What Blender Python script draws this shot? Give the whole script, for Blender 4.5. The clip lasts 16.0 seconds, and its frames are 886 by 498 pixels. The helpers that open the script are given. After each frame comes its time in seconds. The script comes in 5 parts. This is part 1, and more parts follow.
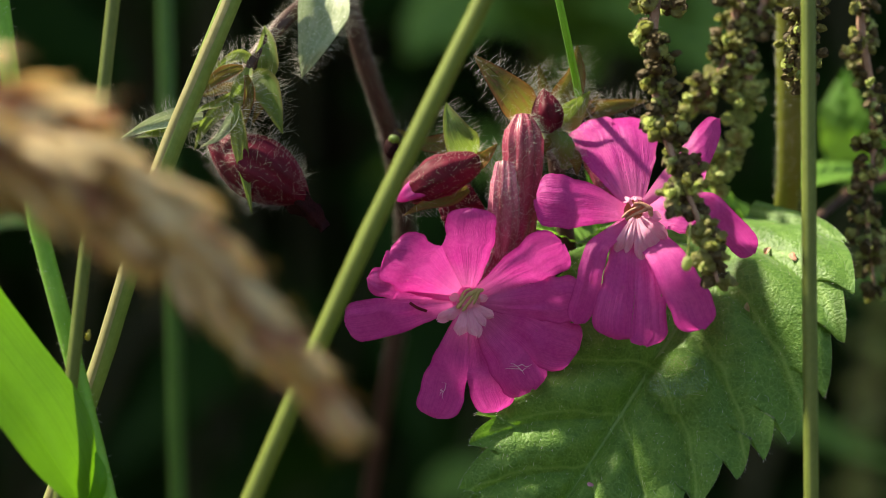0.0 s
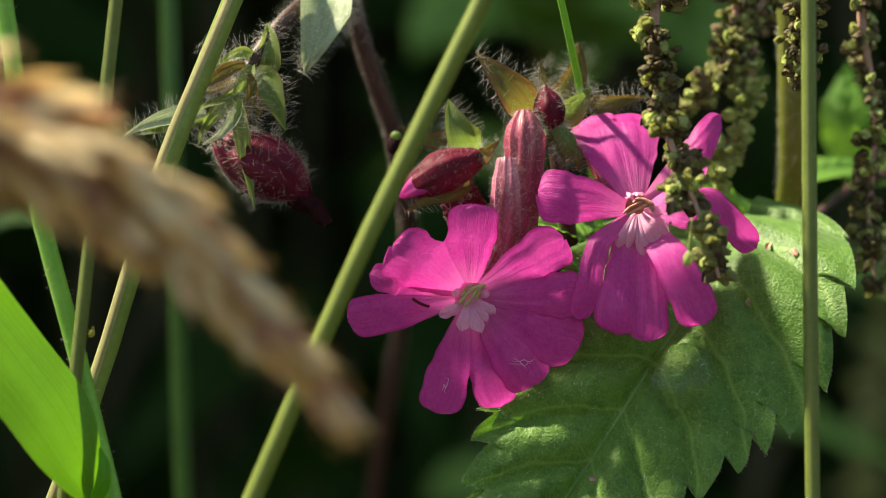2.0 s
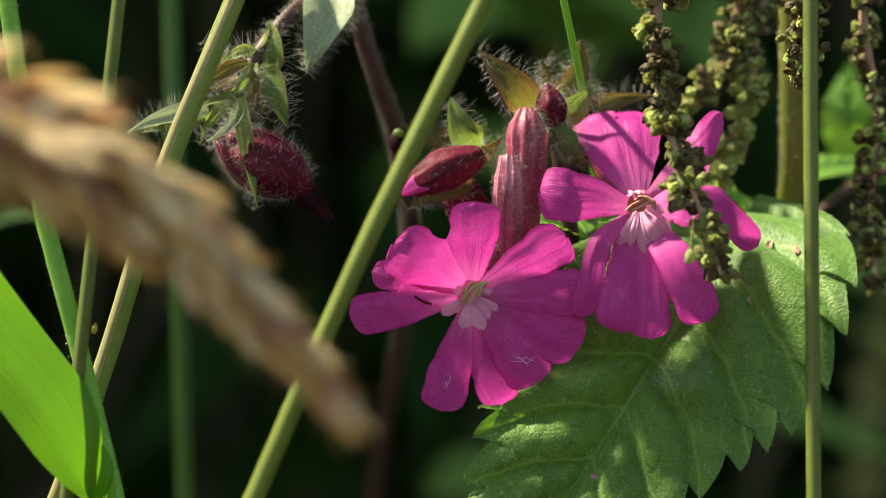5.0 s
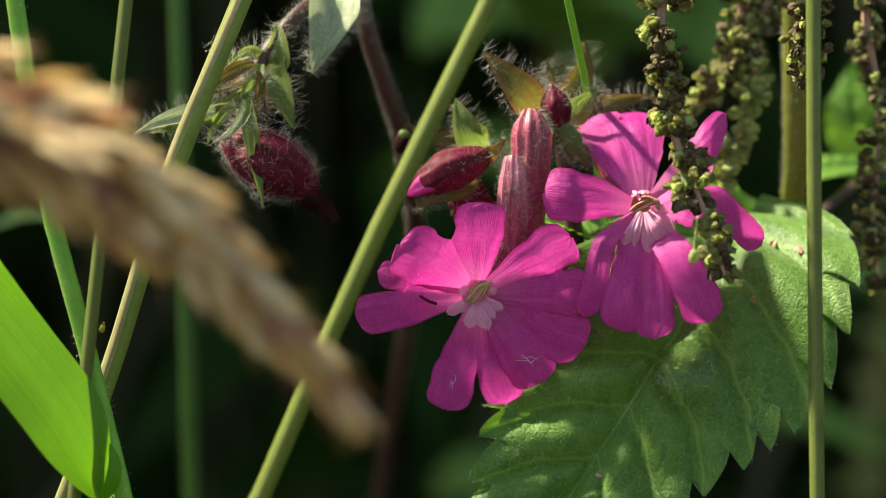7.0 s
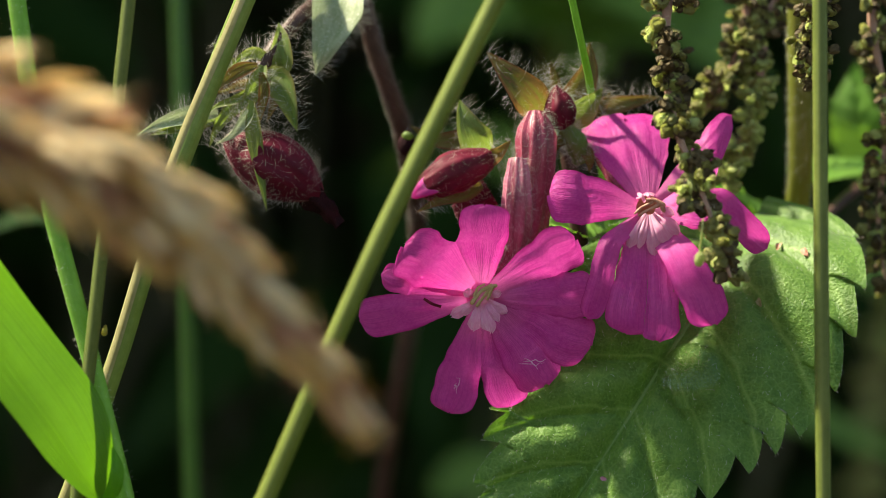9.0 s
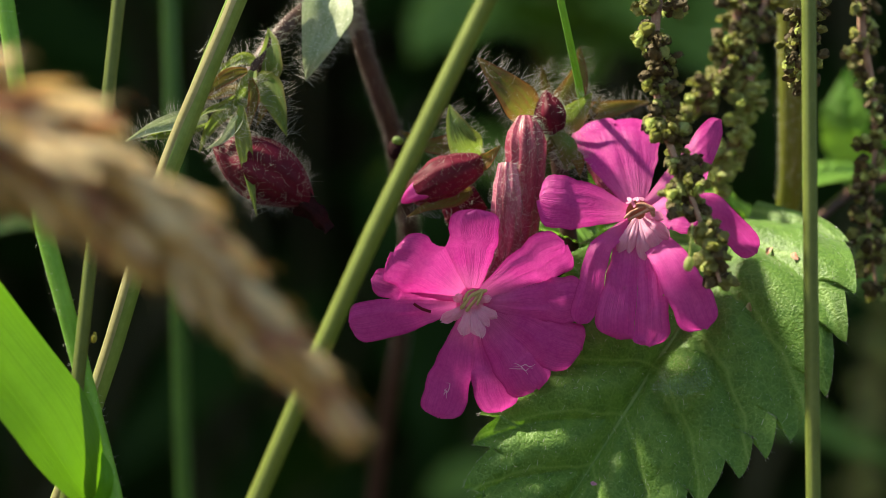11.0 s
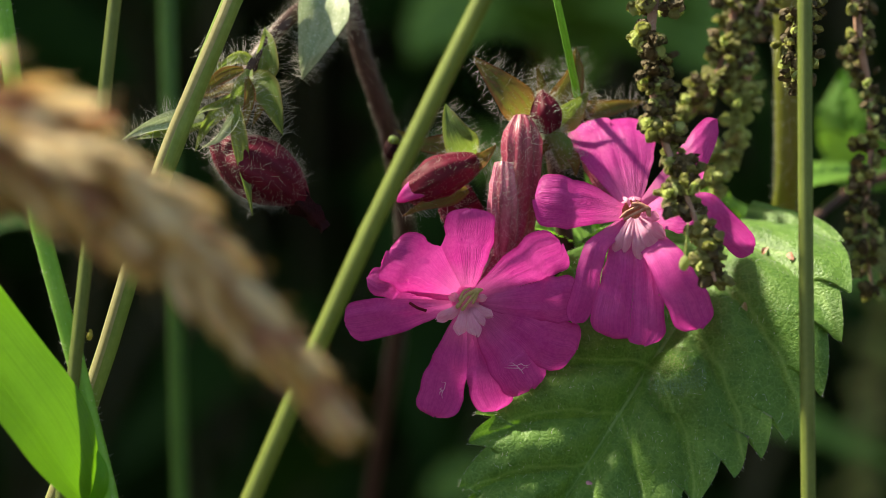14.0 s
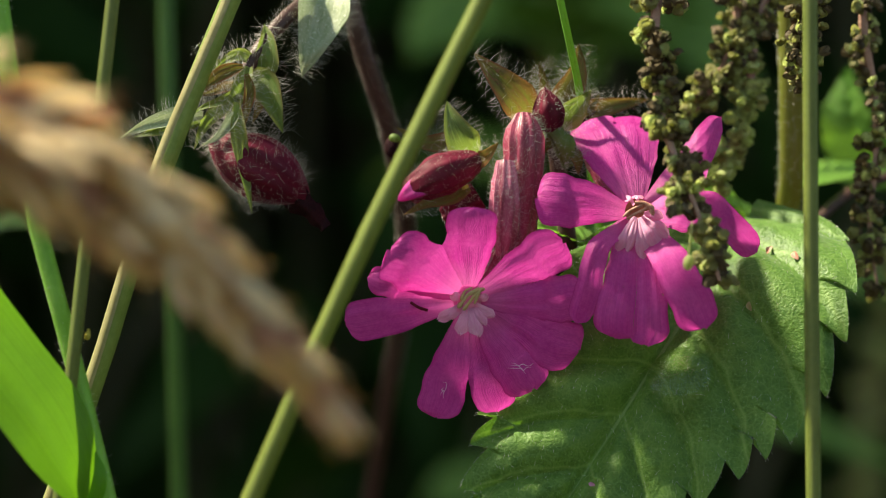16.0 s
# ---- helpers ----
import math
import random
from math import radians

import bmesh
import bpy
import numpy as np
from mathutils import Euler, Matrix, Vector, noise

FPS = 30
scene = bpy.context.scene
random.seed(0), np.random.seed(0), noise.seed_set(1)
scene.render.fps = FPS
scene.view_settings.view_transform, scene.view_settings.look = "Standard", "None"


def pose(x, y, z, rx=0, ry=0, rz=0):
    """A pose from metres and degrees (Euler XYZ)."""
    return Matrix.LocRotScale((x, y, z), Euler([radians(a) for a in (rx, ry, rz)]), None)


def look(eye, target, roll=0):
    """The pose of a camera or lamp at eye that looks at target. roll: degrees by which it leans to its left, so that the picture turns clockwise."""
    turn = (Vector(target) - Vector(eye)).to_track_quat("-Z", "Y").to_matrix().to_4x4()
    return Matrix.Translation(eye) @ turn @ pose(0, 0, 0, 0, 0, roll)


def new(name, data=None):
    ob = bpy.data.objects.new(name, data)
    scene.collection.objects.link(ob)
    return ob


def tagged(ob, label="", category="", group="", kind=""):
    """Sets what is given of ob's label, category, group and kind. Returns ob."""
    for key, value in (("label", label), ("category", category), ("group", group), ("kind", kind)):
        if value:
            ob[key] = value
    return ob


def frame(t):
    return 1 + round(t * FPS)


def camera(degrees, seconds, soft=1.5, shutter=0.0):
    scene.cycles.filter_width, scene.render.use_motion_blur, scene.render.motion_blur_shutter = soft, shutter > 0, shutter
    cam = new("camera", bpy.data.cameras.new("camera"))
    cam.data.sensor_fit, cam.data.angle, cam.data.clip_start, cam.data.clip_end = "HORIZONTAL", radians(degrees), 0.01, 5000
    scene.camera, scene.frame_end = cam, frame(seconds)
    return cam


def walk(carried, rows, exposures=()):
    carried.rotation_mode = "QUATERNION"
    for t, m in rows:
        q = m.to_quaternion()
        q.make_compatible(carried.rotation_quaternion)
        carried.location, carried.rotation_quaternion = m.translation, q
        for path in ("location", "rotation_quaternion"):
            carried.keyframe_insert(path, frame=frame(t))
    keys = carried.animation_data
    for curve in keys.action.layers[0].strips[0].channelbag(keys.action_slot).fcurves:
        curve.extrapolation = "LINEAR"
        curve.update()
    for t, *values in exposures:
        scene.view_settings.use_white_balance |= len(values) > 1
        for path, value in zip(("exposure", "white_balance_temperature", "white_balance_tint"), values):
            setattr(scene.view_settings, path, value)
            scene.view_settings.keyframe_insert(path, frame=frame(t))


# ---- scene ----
# A red campion among grass and nettles at the foot of a hedge, seen from a hand's length away.
cam = camera(20, 16.0, soft=0.9)
cam.data.dof.use_dof = True
cam.data.dof.focus_distance = 0.253
cam.data.dof.aperture_fstop = 15.0
# seconds, eye x, y, z, then turn, tilt and roll in thousandths: a hand-held camera that sways and breathes
WAY = [
    (0, -0.00000, -0.25000, 0.50000, 0.000, -0.000, 0.000),
    (0.5, 0.00002, -0.24928, 0.49979, -0.002, 0.057, 0.560),
    (1, 0.00057, -0.24960, 0.49982, -2.412, -0.425, -0.111),
    (1.5, 0.00068, -0.25029, 0.49977, -3.645, -0.472, -0.742),
    (2, 0.00049, -0.25098, 0.49963, -2.829, -0.216, -2.042),
    (2.5, 0.00076, -0.25102, 0.49981, -3.691, -1.579, -1.027),
    (3, 0.00051, -0.25038, 0.49958, -2.951, -0.304, -1.573),
    (3.5, 0.00048, -0.25064, 0.50005, -2.250, -2.634, -0.997),
    (4, 0.00029, -0.25094, 0.49984, -1.808, -2.057, -0.710),
    (6.5, 0.00029, -0.25253, 0.50016, -4.885, -3.142, -1.616),
    (7, 0.00012, -0.25297, 0.50000, -4.306, -2.573, -1.691),
    (7.5, -0.00015, -0.25188, 0.49974, -3.605, -1.144, -2.380),
    (8, -0.00048, -0.25148, 0.50015, -2.168, -2.811, -1.466),
    (8.5, -0.00061, -0.25168, 0.49992, -2.542, -1.564, -2.096),
    (9, -0.00071, -0.25159, 0.50022, -2.676, -2.449, -1.597),
    (11.5, 0.00078, -0.25152, 0.50027, -3.017, -0.380, -3.638),
    (12, 0.00115, -0.25126, 0.50030, -4.026, -0.447, -3.688),
    (12.5, 0.00033, -0.25017, 0.50026, -1.164, -0.246, -3.333),
    (13, 0.00033, -0.25000, 0.50008, -1.122, -0.068, -2.873),
    (13.5, 0.00054, -0.25063, 0.50006, -2.048, 0.323, -0.835),
    (14, 0.00073, -0.25164, 0.49986, -2.613, 0.592, -1.086),
    (14.5, 0.00047, -0.25110, 0.49979, -1.801, 1.112, -0.690),
    (15, 0.00004, -0.24993, 0.49978, -0.202, 0.888, -0.529),
    (15.5, -0.00011, -0.24978, 0.49986, 0.235, 0.281, -0.090),
    (16, 0.00037, -0.24920, 0.49959, -1.780, 1.290, -0.680),
]
walk(cam, [(t, look((x, y, z), (x + 0.25e-3 * turn, y + 0.25, z + 0.25e-3 * tilt), math.degrees(roll * 1e-3))) for t, x, y, z, turn, tilt, roll in WAY], exposures=[(0, 1.50, 7800, 3), (2, 1.55, 7800, 3), (4, 1.60, 7800, 3), (9, 1.58, 7800, 3), (11.5, 1.46, 7800, 3), (16, 1.49, 7800, 3)])

# ---- light ----
SUN_TO = Vector((-0.60, 0.095, 0.80)).normalized()
world = bpy.data.worlds.new("sky")
scene.world = world
world.use_nodes = True
wn = world.node_tree.nodes
sky = wn.new("ShaderNodeTexSky")
sky.sky_type, sky.sun_disc = 'NISHITA', False
sky.sun_elevation = math.asin(SUN_TO.z)
sky.sun_rotation = math.atan2(SUN_TO.x, SUN_TO.y)
world.node_tree.links.new(sky.outputs[0], wn["Background"].inputs[0])
wn["Background"].inputs[1].default_value = 0.09
sun = new("sun", bpy.data.lights.new("sun", 'SUN'))
sun.data.energy, sun.data.angle, sun.data.color = 5.0, radians(3.0), (1.0, 0.95, 0.86)
sun.matrix_world = look(SUN_TO * 10, (0, 0, 0))


# ---- materials ----
def nodes_of(name):
    m = bpy.data.materials.new(name)
    m.use_nodes = True
    nt = m.node_tree
    nt.nodes.clear()
    return m, nt, nt.nodes.new("ShaderNodeOutputMaterial")


def node(nt, kind, **values):
    n = nt.nodes.new(kind)
    for key, value in values.items():
        n.inputs[key].default_value = value
    return n


def ramp_mix(nt, fac, a, b, lo=0.35, hi=0.65):
    r = nt.nodes.new("ShaderNodeValToRGB")
    r.color_ramp.elements[0].position, r.color_ramp.elements[1].position = lo, hi
    r.color_ramp.elements[0].color, r.color_ramp.elements[1].color = (*a, 1), (*b, 1)
    nt.links.new(fac, r.inputs[0])
    return r.outputs[0]


def blend(nt, fac, a, b, mode='MIX'):
    """Mixes two colours, each a socket or a plain colour."""
    n = nt.nodes.new("ShaderNodeMix")
    n.data_type, n.blend_type = 'RGBA', mode
    for socket, value in ((n.inputs[0], fac), (n.inputs[6], a), (n.inputs[7], b)):
        if hasattr(value, "links"):
            nt.links.new(value, socket)
        elif isinstance(value, tuple):
            socket.default_value = (*value, 1)
        else:
            socket.default_value = value
    return n.outputs[2]


def plant_mat(name, dark, light, thru=None, share=0.35, scale=400, rough=0.5, bump=0.25, streak=0.0, streak_col=None,
              speck=None, speck_scale=2500, vary=0.0, gloss=0.35, along=3.0, fine=60.0, depth=0.0003, sheen=0.0, veins=None, rim=None, island=False, foot=None, rim_from=0.34, even=0.65):
    """Living tissue: two scales of colour, lengthwise streaks, fine relief, and light that shines through."""
    m, nt, out = nodes_of(name)
    L = nt.links.new
    co = nt.nodes.new("ShaderNodeTexCoord")
    n1 = node(nt, "ShaderNodeTexNoise", Scale=scale, Detail=5.0, Roughness=0.6)
    n2 = node(nt, "ShaderNodeTexNoise", Scale=scale * 7, Detail=3.0)
    L(co.outputs["Object"], n1.inputs["Vector"])
    L(co.outputs["Object"], n2.inputs["Vector"])
    col = ramp_mix(nt, n1.outputs[0], dark, light, 0.3, 0.7)
    col = blend(nt, 0.35, col, ramp_mix(nt, n2.outputs[0], dark, light), 'MIX')
    height = n2.outputs[0]
    if streak:
        mp = node(nt, "ShaderNodeMapping", Scale=(fine, along, 1.0))
        uvn = nt.nodes.new("ShaderNodeUVMap")
        L(uvn.outputs[0], mp.inputs["Vector"])
        n3 = node(nt, "ShaderNodeTexNoise", Scale=1.0, Detail=3.0, Distortion=0.1)
        L(mp.outputs[0], n3.inputs["Vector"])
        f = node(nt, "ShaderNodeMapRange", **{"From Min": 0.42, "From Max": 0.68, "To Max": streak})
        L(n3.outputs[0], f.inputs[0])
        col = blend(nt, f.outputs[0], col, streak_col or dark)
        height = n3.outputs[0]
    if speck:
        n4 = node(nt, "ShaderNodeTexNoise", Scale=speck_scale, Detail=2.0)
        L(co.outputs["Object"], n4.inputs["Vector"])
        f = node(nt, "ShaderNodeMapRange", **{"From Min": 0.6, "From Max": 0.72, "To Max": 0.8})
        L(n4.outputs[0], f.inputs[0])
        col = blend(nt, f.outputs[0], col, speck)
    if veins:
        # side veins that run from the midrib forward to the teeth
        slant, number, colour = veins
        sep = nt.nodes.new("ShaderNodeSeparateXYZ")
        uvn = nt.nodes.new("ShaderNodeUVMap")
        L(uvn.outputs[0], sep.inputs[0])

        def calc(op, a, b=0.0):
            n = nt.nodes.new("ShaderNodeMath")
            n.operation = op
            for k, value in enumerate((a, b)):
                if hasattr(value, "links"):
                    L(value, n.inputs[k])
                else:
                    n.inputs[k].default_value = value
            return n.outputs[0]

        across = calc('ABSOLUTE', calc('SUBTRACT', calc('MULTIPLY', sep.outputs[0], 2.0), 1.0))
        n5 = node(nt, "ShaderNodeTexNoise", Scale=260.0, Detail=1.0)
        L(co.outputs["Object"], n5.inputs["Vector"])
        s = calc('MULTIPLY', calc('SUBTRACT', sep.outputs[1], calc('MULTIPLY', across, slant)), number)
        s = calc('ADD', s, calc('MULTIPLY', n5.outputs[0], 0.22))
        line = calc('ABSOLUTE', calc('SUBTRACT', calc('FRACT', s), 0.5))
        f = node(nt, "ShaderNodeMapRange", **{"From Min": 0.45, "From Max": 0.5, "To Max": 0.6})
        L(line, f.inputs[0])
        col = blend(nt, f.outputs[0], col, colour)
        v3 = nt.nodes.new("ShaderNodeTexVoronoi")
        v3.feature = 'DISTANCE_TO_EDGE'
        v3.inputs["Scale"].default_value = 900.0
        L(co.outputs["Object"], v3.inputs["Vector"])
        f = node(nt, "ShaderNodeMapRange", **{"From Min": 0.0, "From Max": 0.09, "To Min": 0.24, "To Max": 0.0})
        L(v3.outputs["Distance"], f.inputs[0])
        col = blend(nt, f.outputs[0], col, colour)
        height = calc('ADD', height, calc('MULTIPLY', v3.outputs["Distance"], 0.7))
    if foot:
        # paler towards the base
        sep = nt.nodes.new("ShaderNodeSeparateXYZ")
        uvn = nt.nodes.new("ShaderNodeUVMap")
        L(uvn.outputs[0], sep.inputs[0])
        f = node(nt, "ShaderNodeMapRange", **{"From Min": 0.08, "From Max": 0.42, "To Min": 0.55, "To Max": 0.0})
        L(sep.outputs[1], f.inputs[0])
        col = blend(nt, f.outputs[0], col, foot)
    if rim:
        # a tinted margin along both edges
        sep = nt.nodes.new("ShaderNodeSeparateXYZ")
        uvn = nt.nodes.new("ShaderNodeUVMap")
        L(uvn.outputs[0], sep.inputs[0])
        far = nt.nodes.new("ShaderNodeMath")
        far.operation = 'SUBTRACT'
        L(sep.outputs[0], far.inputs[0])
        far.inputs[1].default_value = 0.5
        mag = nt.nodes.new("ShaderNodeMath")
        mag.operation = 'ABSOLUTE'
        L(far.outputs[0], mag.inputs[0])
        f = node(nt, "ShaderNodeMapRange", **{"From Min": rim_from, "From Max": 0.495, "To Max": 0.75})
        L(mag.outputs[0], f.inputs[0])
        col = blend(nt, f.outputs[0], col, rim)
    if vary:
        oi = nt.nodes.new("ShaderNodeNewGeometry" if island else "ShaderNodeObjectInfo")
        hs = node(nt, "ShaderNodeHueSaturation")
        f = node(nt, "ShaderNodeMapRange", **{"To Min": 1 - vary, "To Max": 1 + vary})
        L(oi.outputs["Random Per Island" if island else "Random"], f.inputs[0])
        L(f.outputs[0], hs.inputs["Value"])
        L(col, hs.inputs["Color"])
        col = hs.outputs[0]
    bs = node(nt, "ShaderNodeBsdfPrincipled", Roughness=rough, **{"Specular IOR Level": gloss})
    L(col, bs.inputs["Base Color"])
    if sheen:
        bs.inputs["Sheen Weight"].default_value, bs.inputs["Sheen Roughness"].default_value = sheen, 0.4
    if bump:
        bp = node(nt, "ShaderNodeBump", Strength=bump, Distance=depth)
        L(height, bp.inputs["Height"])
        L(bp.outputs[0], bs.inputs["Normal"])
    if thru:
        tr = nt.nodes.new("ShaderNodeBsdfTranslucent")
        L(blend(nt, even, col, thru), tr.inputs[0])
        if bump:
            L(bp.outputs[0], tr.inputs["Normal"])
        mx = node(nt, "ShaderNodeMixShader", Fac=share)
        L(bs.outputs[0], mx.inputs[1])
        L(tr.outputs[0], mx.inputs[2])
        L(mx.outputs[0], out.inputs[0])
    else:
        L(bs.outputs[0], out.inputs[0])
    return m


PETAL = plant_mat("petal", (0.60, 0.026, 0.32), (0.78, 0.10, 0.47), (0.92, 0.075, 0.52), 0.45, 420, 0.46, 0.5, 0.38, (0.44, 0.008, 0.22), fine=84, along=1.6, depth=0.00016, foot=(0.72, 0.22, 0.48), rim=(0.46, 0.008, 0.20), rim_from=0.45, gloss=0.3, even=0.25)
SCALE_M = plant_mat("corona", (0.66, 0.24, 0.46), (0.78, 0.40, 0.58), (0.82, 0.34, 0.56), 0.45, 500, 0.5, 0.2, 0.4, (0.8, 0.65, 0.72), fine=10)
ANTHER = plant_mat("anther", (0.44, 0.36, 0.13), (0.62, 0.52, 0.28), (0.5, 0.45, 0.2), 0.35, 1500, 0.7, 0.4)
ANTHER_BROWN = plant_mat("brown anther", (0.28, 0.08, 0.05), (0.62, 0.36, 0.26), None, 0, 1200, 0.7, 0.4)
THROAT = plant_mat("throat", (0.3, 0.08, 0.04), (0.5, 0.2, 0.12), None, 0, 900, 0.6, 0.3)
CALYX = plant_mat("calyx", (0.21, 0.020, 0.055), (0.40, 0.075, 0.135), (0.6, 0.06, 0.14), 0.2, 500, 0.36, 0.8, 0.95, (0.11, 0.010, 0.028), speck=(0.62, 0.34, 0.38), speck_scale=5500, fine=11, along=1.0, gloss=0.5)
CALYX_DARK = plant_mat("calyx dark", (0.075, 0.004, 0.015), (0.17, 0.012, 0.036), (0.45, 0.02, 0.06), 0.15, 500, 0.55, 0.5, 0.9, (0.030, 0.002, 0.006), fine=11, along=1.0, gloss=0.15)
CALYX_PALE = plant_mat("calyx pale", (0.33, 0.06, 0.13), (0.55, 0.18, 0.27), (0.5, 0.12, 0.22), 0.2, 500, 0.34, 0.9, 0.95, (0.15, 0.014, 0.035), speck=(0.75, 0.5, 0.54), speck_scale=5000, fine=9, along=1.0, gloss=0.5)
BRACT = plant_mat("bract", (0.085, 0.10, 0.018), (0.17, 0.175, 0.034), (0.34, 0.30, 0.05), 0.42, 600, 0.5, 0.7, 0.8, (0.16, 0.045, 0.028), fine=8, along=2, rim=(0.19, 0.03, 0.028), rim_from=0.28, speck=(0.22, 0.08, 0.05), speck_scale=1500, even=0.3)
BRACT_PALE = plant_mat("pale bract", (0.26, 0.32, 0.18), (0.44, 0.48, 0.34), (0.45, 0.55, 0.3), 0.25, 700, 0.6, 0.7, 0.6, (0.16, 0.24, 0.09), fine=7, speck=(0.62, 0.64, 0.52), speck_scale=3500)
BRACT_GREEN = plant_mat("green bract", (0.09, 0.16, 0.035), (0.17, 0.26, 0.07), (0.36, 0.52, 0.08), 0.42, 350, 0.5, 0.5, 0.45, (0.16, 0.12, 0.05), fine=8, rim=(0.16, 0.09, 0.05))
# pale pink that paints the white glints on the petals
GLINT_STREAK = plant_mat("glint streak", (0.80, 0.42, 0.66), (0.92, 0.66, 0.82), (0.9, 0.5, 0.75), 0.5, 1500, 0.15, 0.3, gloss=0.8)
WITHERED = plant_mat("withered petal", (0.010, 0.005, 0.006), (0.035, 0.010, 0.012), None, 0, 700, 0.8, 0.6, gloss=0.05)
HAIR = plant_mat("hair", (0.62, 0.61, 0.55), (0.82, 0.81, 0.76), (0.85, 0.84, 0.78), 0.5, 900, 0.22, 0, gloss=0.6)
CAMPION_STEM = plant_mat("campion stem", (0.030, 0.013, 0.011), (0.080, 0.040, 0.030), None, 0, 500, 0.5, 0.5, 0.5, (0.03, 0.010, 0.012), fine=9, along=2)
GRASS = plant_mat("grass stem", (0.16, 0.24, 0.05), (0.28, 0.37, 0.10), (0.35, 0.5, 0.08), 0.2, 250, 0.38, 0.3, 0.55, (0.12, 0.20, 0.03), fine=14, along=0.6, vary=0.2)
GRASS_DULL = plant_mat("dull grass stem", (0.08, 0.11, 0.018), (0.15, 0.19, 0.04), (0.22, 0.30, 0.04), 0.2, 250, 0.45, 0.3, 0.6, (0.19, 0.22, 0.07), fine=9, along=0.4, vary=0.2)
GRASS_DEEP = plant_mat("deep grass stem", (0.028, 0.09, 0.010), (0.055, 0.14, 0.018), (0.18, 0.42, 0.04), 0.25, 250, 0.4, 0.2, 0.4, (0.05, 0.1, 0.02), fine=10, along=0.5)
GRASS_OLIVE = plant_mat("olive grass stem", (0.10, 0.135, 0.018), (0.175, 0.225, 0.04), (0.20, 0.27, 0.035), 0.2, 250, 0.42, 0.3, 0.5, (0.22, 0.25, 0.07), fine=12, along=0.6)
STRAW = plant_mat("straw", (0.24, 0.22, 0.085), (0.38, 0.35, 0.17), (0.4, 0.36, 0.15), 0.2, 300, 0.45, 0.3, 0.5, (0.2, 0.17, 0.06), fine=7, along=0.6)
GRASS_FRESH = plant_mat("fresh grass stem", (0.14, 0.32, 0.05), (0.25, 0.47, 0.10), (0.36, 0.7, 0.08), 0.32, 250, 0.4, 0.25, 0.4, (0.08, 0.18, 0.02), fine=10, along=0.5)
BLADE = plant_mat("grass blade", (0.075, 0.24, 0.010), (0.12, 0.31, 0.020), (0.21, 0.50, 0.02), 0.42, 200, 0.4, 0.4, 0.55, (0.055, 0.17, 0.010), fine=30, along=0.4)
NETTLE = plant_mat("nettle leaf", (0.032, 0.105, 0.009), (0.125, 0.245, 0.034), (0.20, 0.48, 0.02), 0.24, 520, 0.48, 0.6, 0.0, speck=(0.17, 0.30, 0.075), speck_scale=3200, gloss=0.34, sheen=0.25, veins=(0.16, 9.0, (0.22, 0.36, 0.09)), depth=0.0002)
# lit copy of the nettle green: sunlight on the rear leaves put into colour
NETTLE_LIT = plant_mat("sunlit nettle leaf", (0.10, 0.24, 0.035), (0.20, 0.38, 0.075), (0.30, 0.62, 0.05), 0.4, 150, 0.5, 0.3)
VEIN = plant_mat("leaf vein", (0.12, 0.24, 0.05), (0.2, 0.33, 0.09), (0.2, 0.4, 0.05), 0.2, 600, 0.45, 0.2)
NETTLE_STEM = plant_mat("nettle stem", (0.11, 0.135, 0.018), (0.20, 0.225, 0.042), (0.38, 0.42, 0.05), 0.35, 300, 0.45, 0.4, 0.85, (0.15, 0.06, 0.03), fine=5, along=0.6)
SEED = plant_mat("nettle fruit", (0.16, 0.155, 0.04), (0.42, 0.40, 0.17), (0.5, 0.56, 0.12), 0.4, 900, 0.6, 0.9, vary=0.5, island=True)
SEED_DARK = plant_mat("dark nettle fruit", (0.05, 0.036, 0.014), (0.15, 0.105, 0.045), None, 0, 900, 0.6, 0.9, vary=0.5, island=True)
SEED_PALE = plant_mat("pale nettle fruit", (0.32, 0.38, 0.11), (0.62, 0.65, 0.29), (0.66, 0.78, 0.22), 0.42, 900, 0.6, 0.8, vary=0.35, island=True)
CATKIN_STEM = plant_mat("catkin stalk", (0.24, 0.12, 0.09), (0.42, 0.26, 0.19), None, 0, 700, 0.6, 0.3)
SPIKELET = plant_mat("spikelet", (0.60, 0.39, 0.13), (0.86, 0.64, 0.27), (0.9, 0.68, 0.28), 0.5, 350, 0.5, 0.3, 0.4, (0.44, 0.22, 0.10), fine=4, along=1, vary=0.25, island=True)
# paler copy that puts the lit top of the seed head into colour
SPIKELET_PALE_LIT = plant_mat("pale lit spikelet", (0.82, 0.66, 0.38), (0.94, 0.82, 0.56), (0.9, 0.75, 0.45), 0.42, 350, 0.5, 0.3, 0.35, (0.6, 0.42, 0.28), fine=4, along=1, vary=0.15, island=True)
# rosier copy that puts shade into the core and the gaps
SPIKELET_ROSE_SHADE = plant_mat("rosy shade spikelet", (0.42, 0.20, 0.12), (0.66, 0.39, 0.25), (0.64, 0.35, 0.2), 0.45, 350, 0.5, 0.3, 0.4, (0.36, 0.13, 0.10), fine=4, along=1, vary=0.25, island=True)
# leaf green taken down to near black, in place of deep hedge shade
HEDGE_LEAF_SHADE = plant_mat("shade-dark hedge leaf", (0.005, 0.018, 0.003), (0.017, 0.044, 0.007), (0.08, 0.2, 0.015), 0.2, 60, 0.6, 0.0, gloss=0.1)
# nettle green lightened to stand in for sun on the blurred foliage
BACK_LEAF = plant_mat("brightened nettle leaf", (0.08, 0.17, 0.03), (0.17, 0.30, 0.055), (0.2, 0.42, 0.035), 0.25, 150, 0.5, 0.2)
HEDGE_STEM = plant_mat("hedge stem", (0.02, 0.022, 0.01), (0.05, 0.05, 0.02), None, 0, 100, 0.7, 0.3)
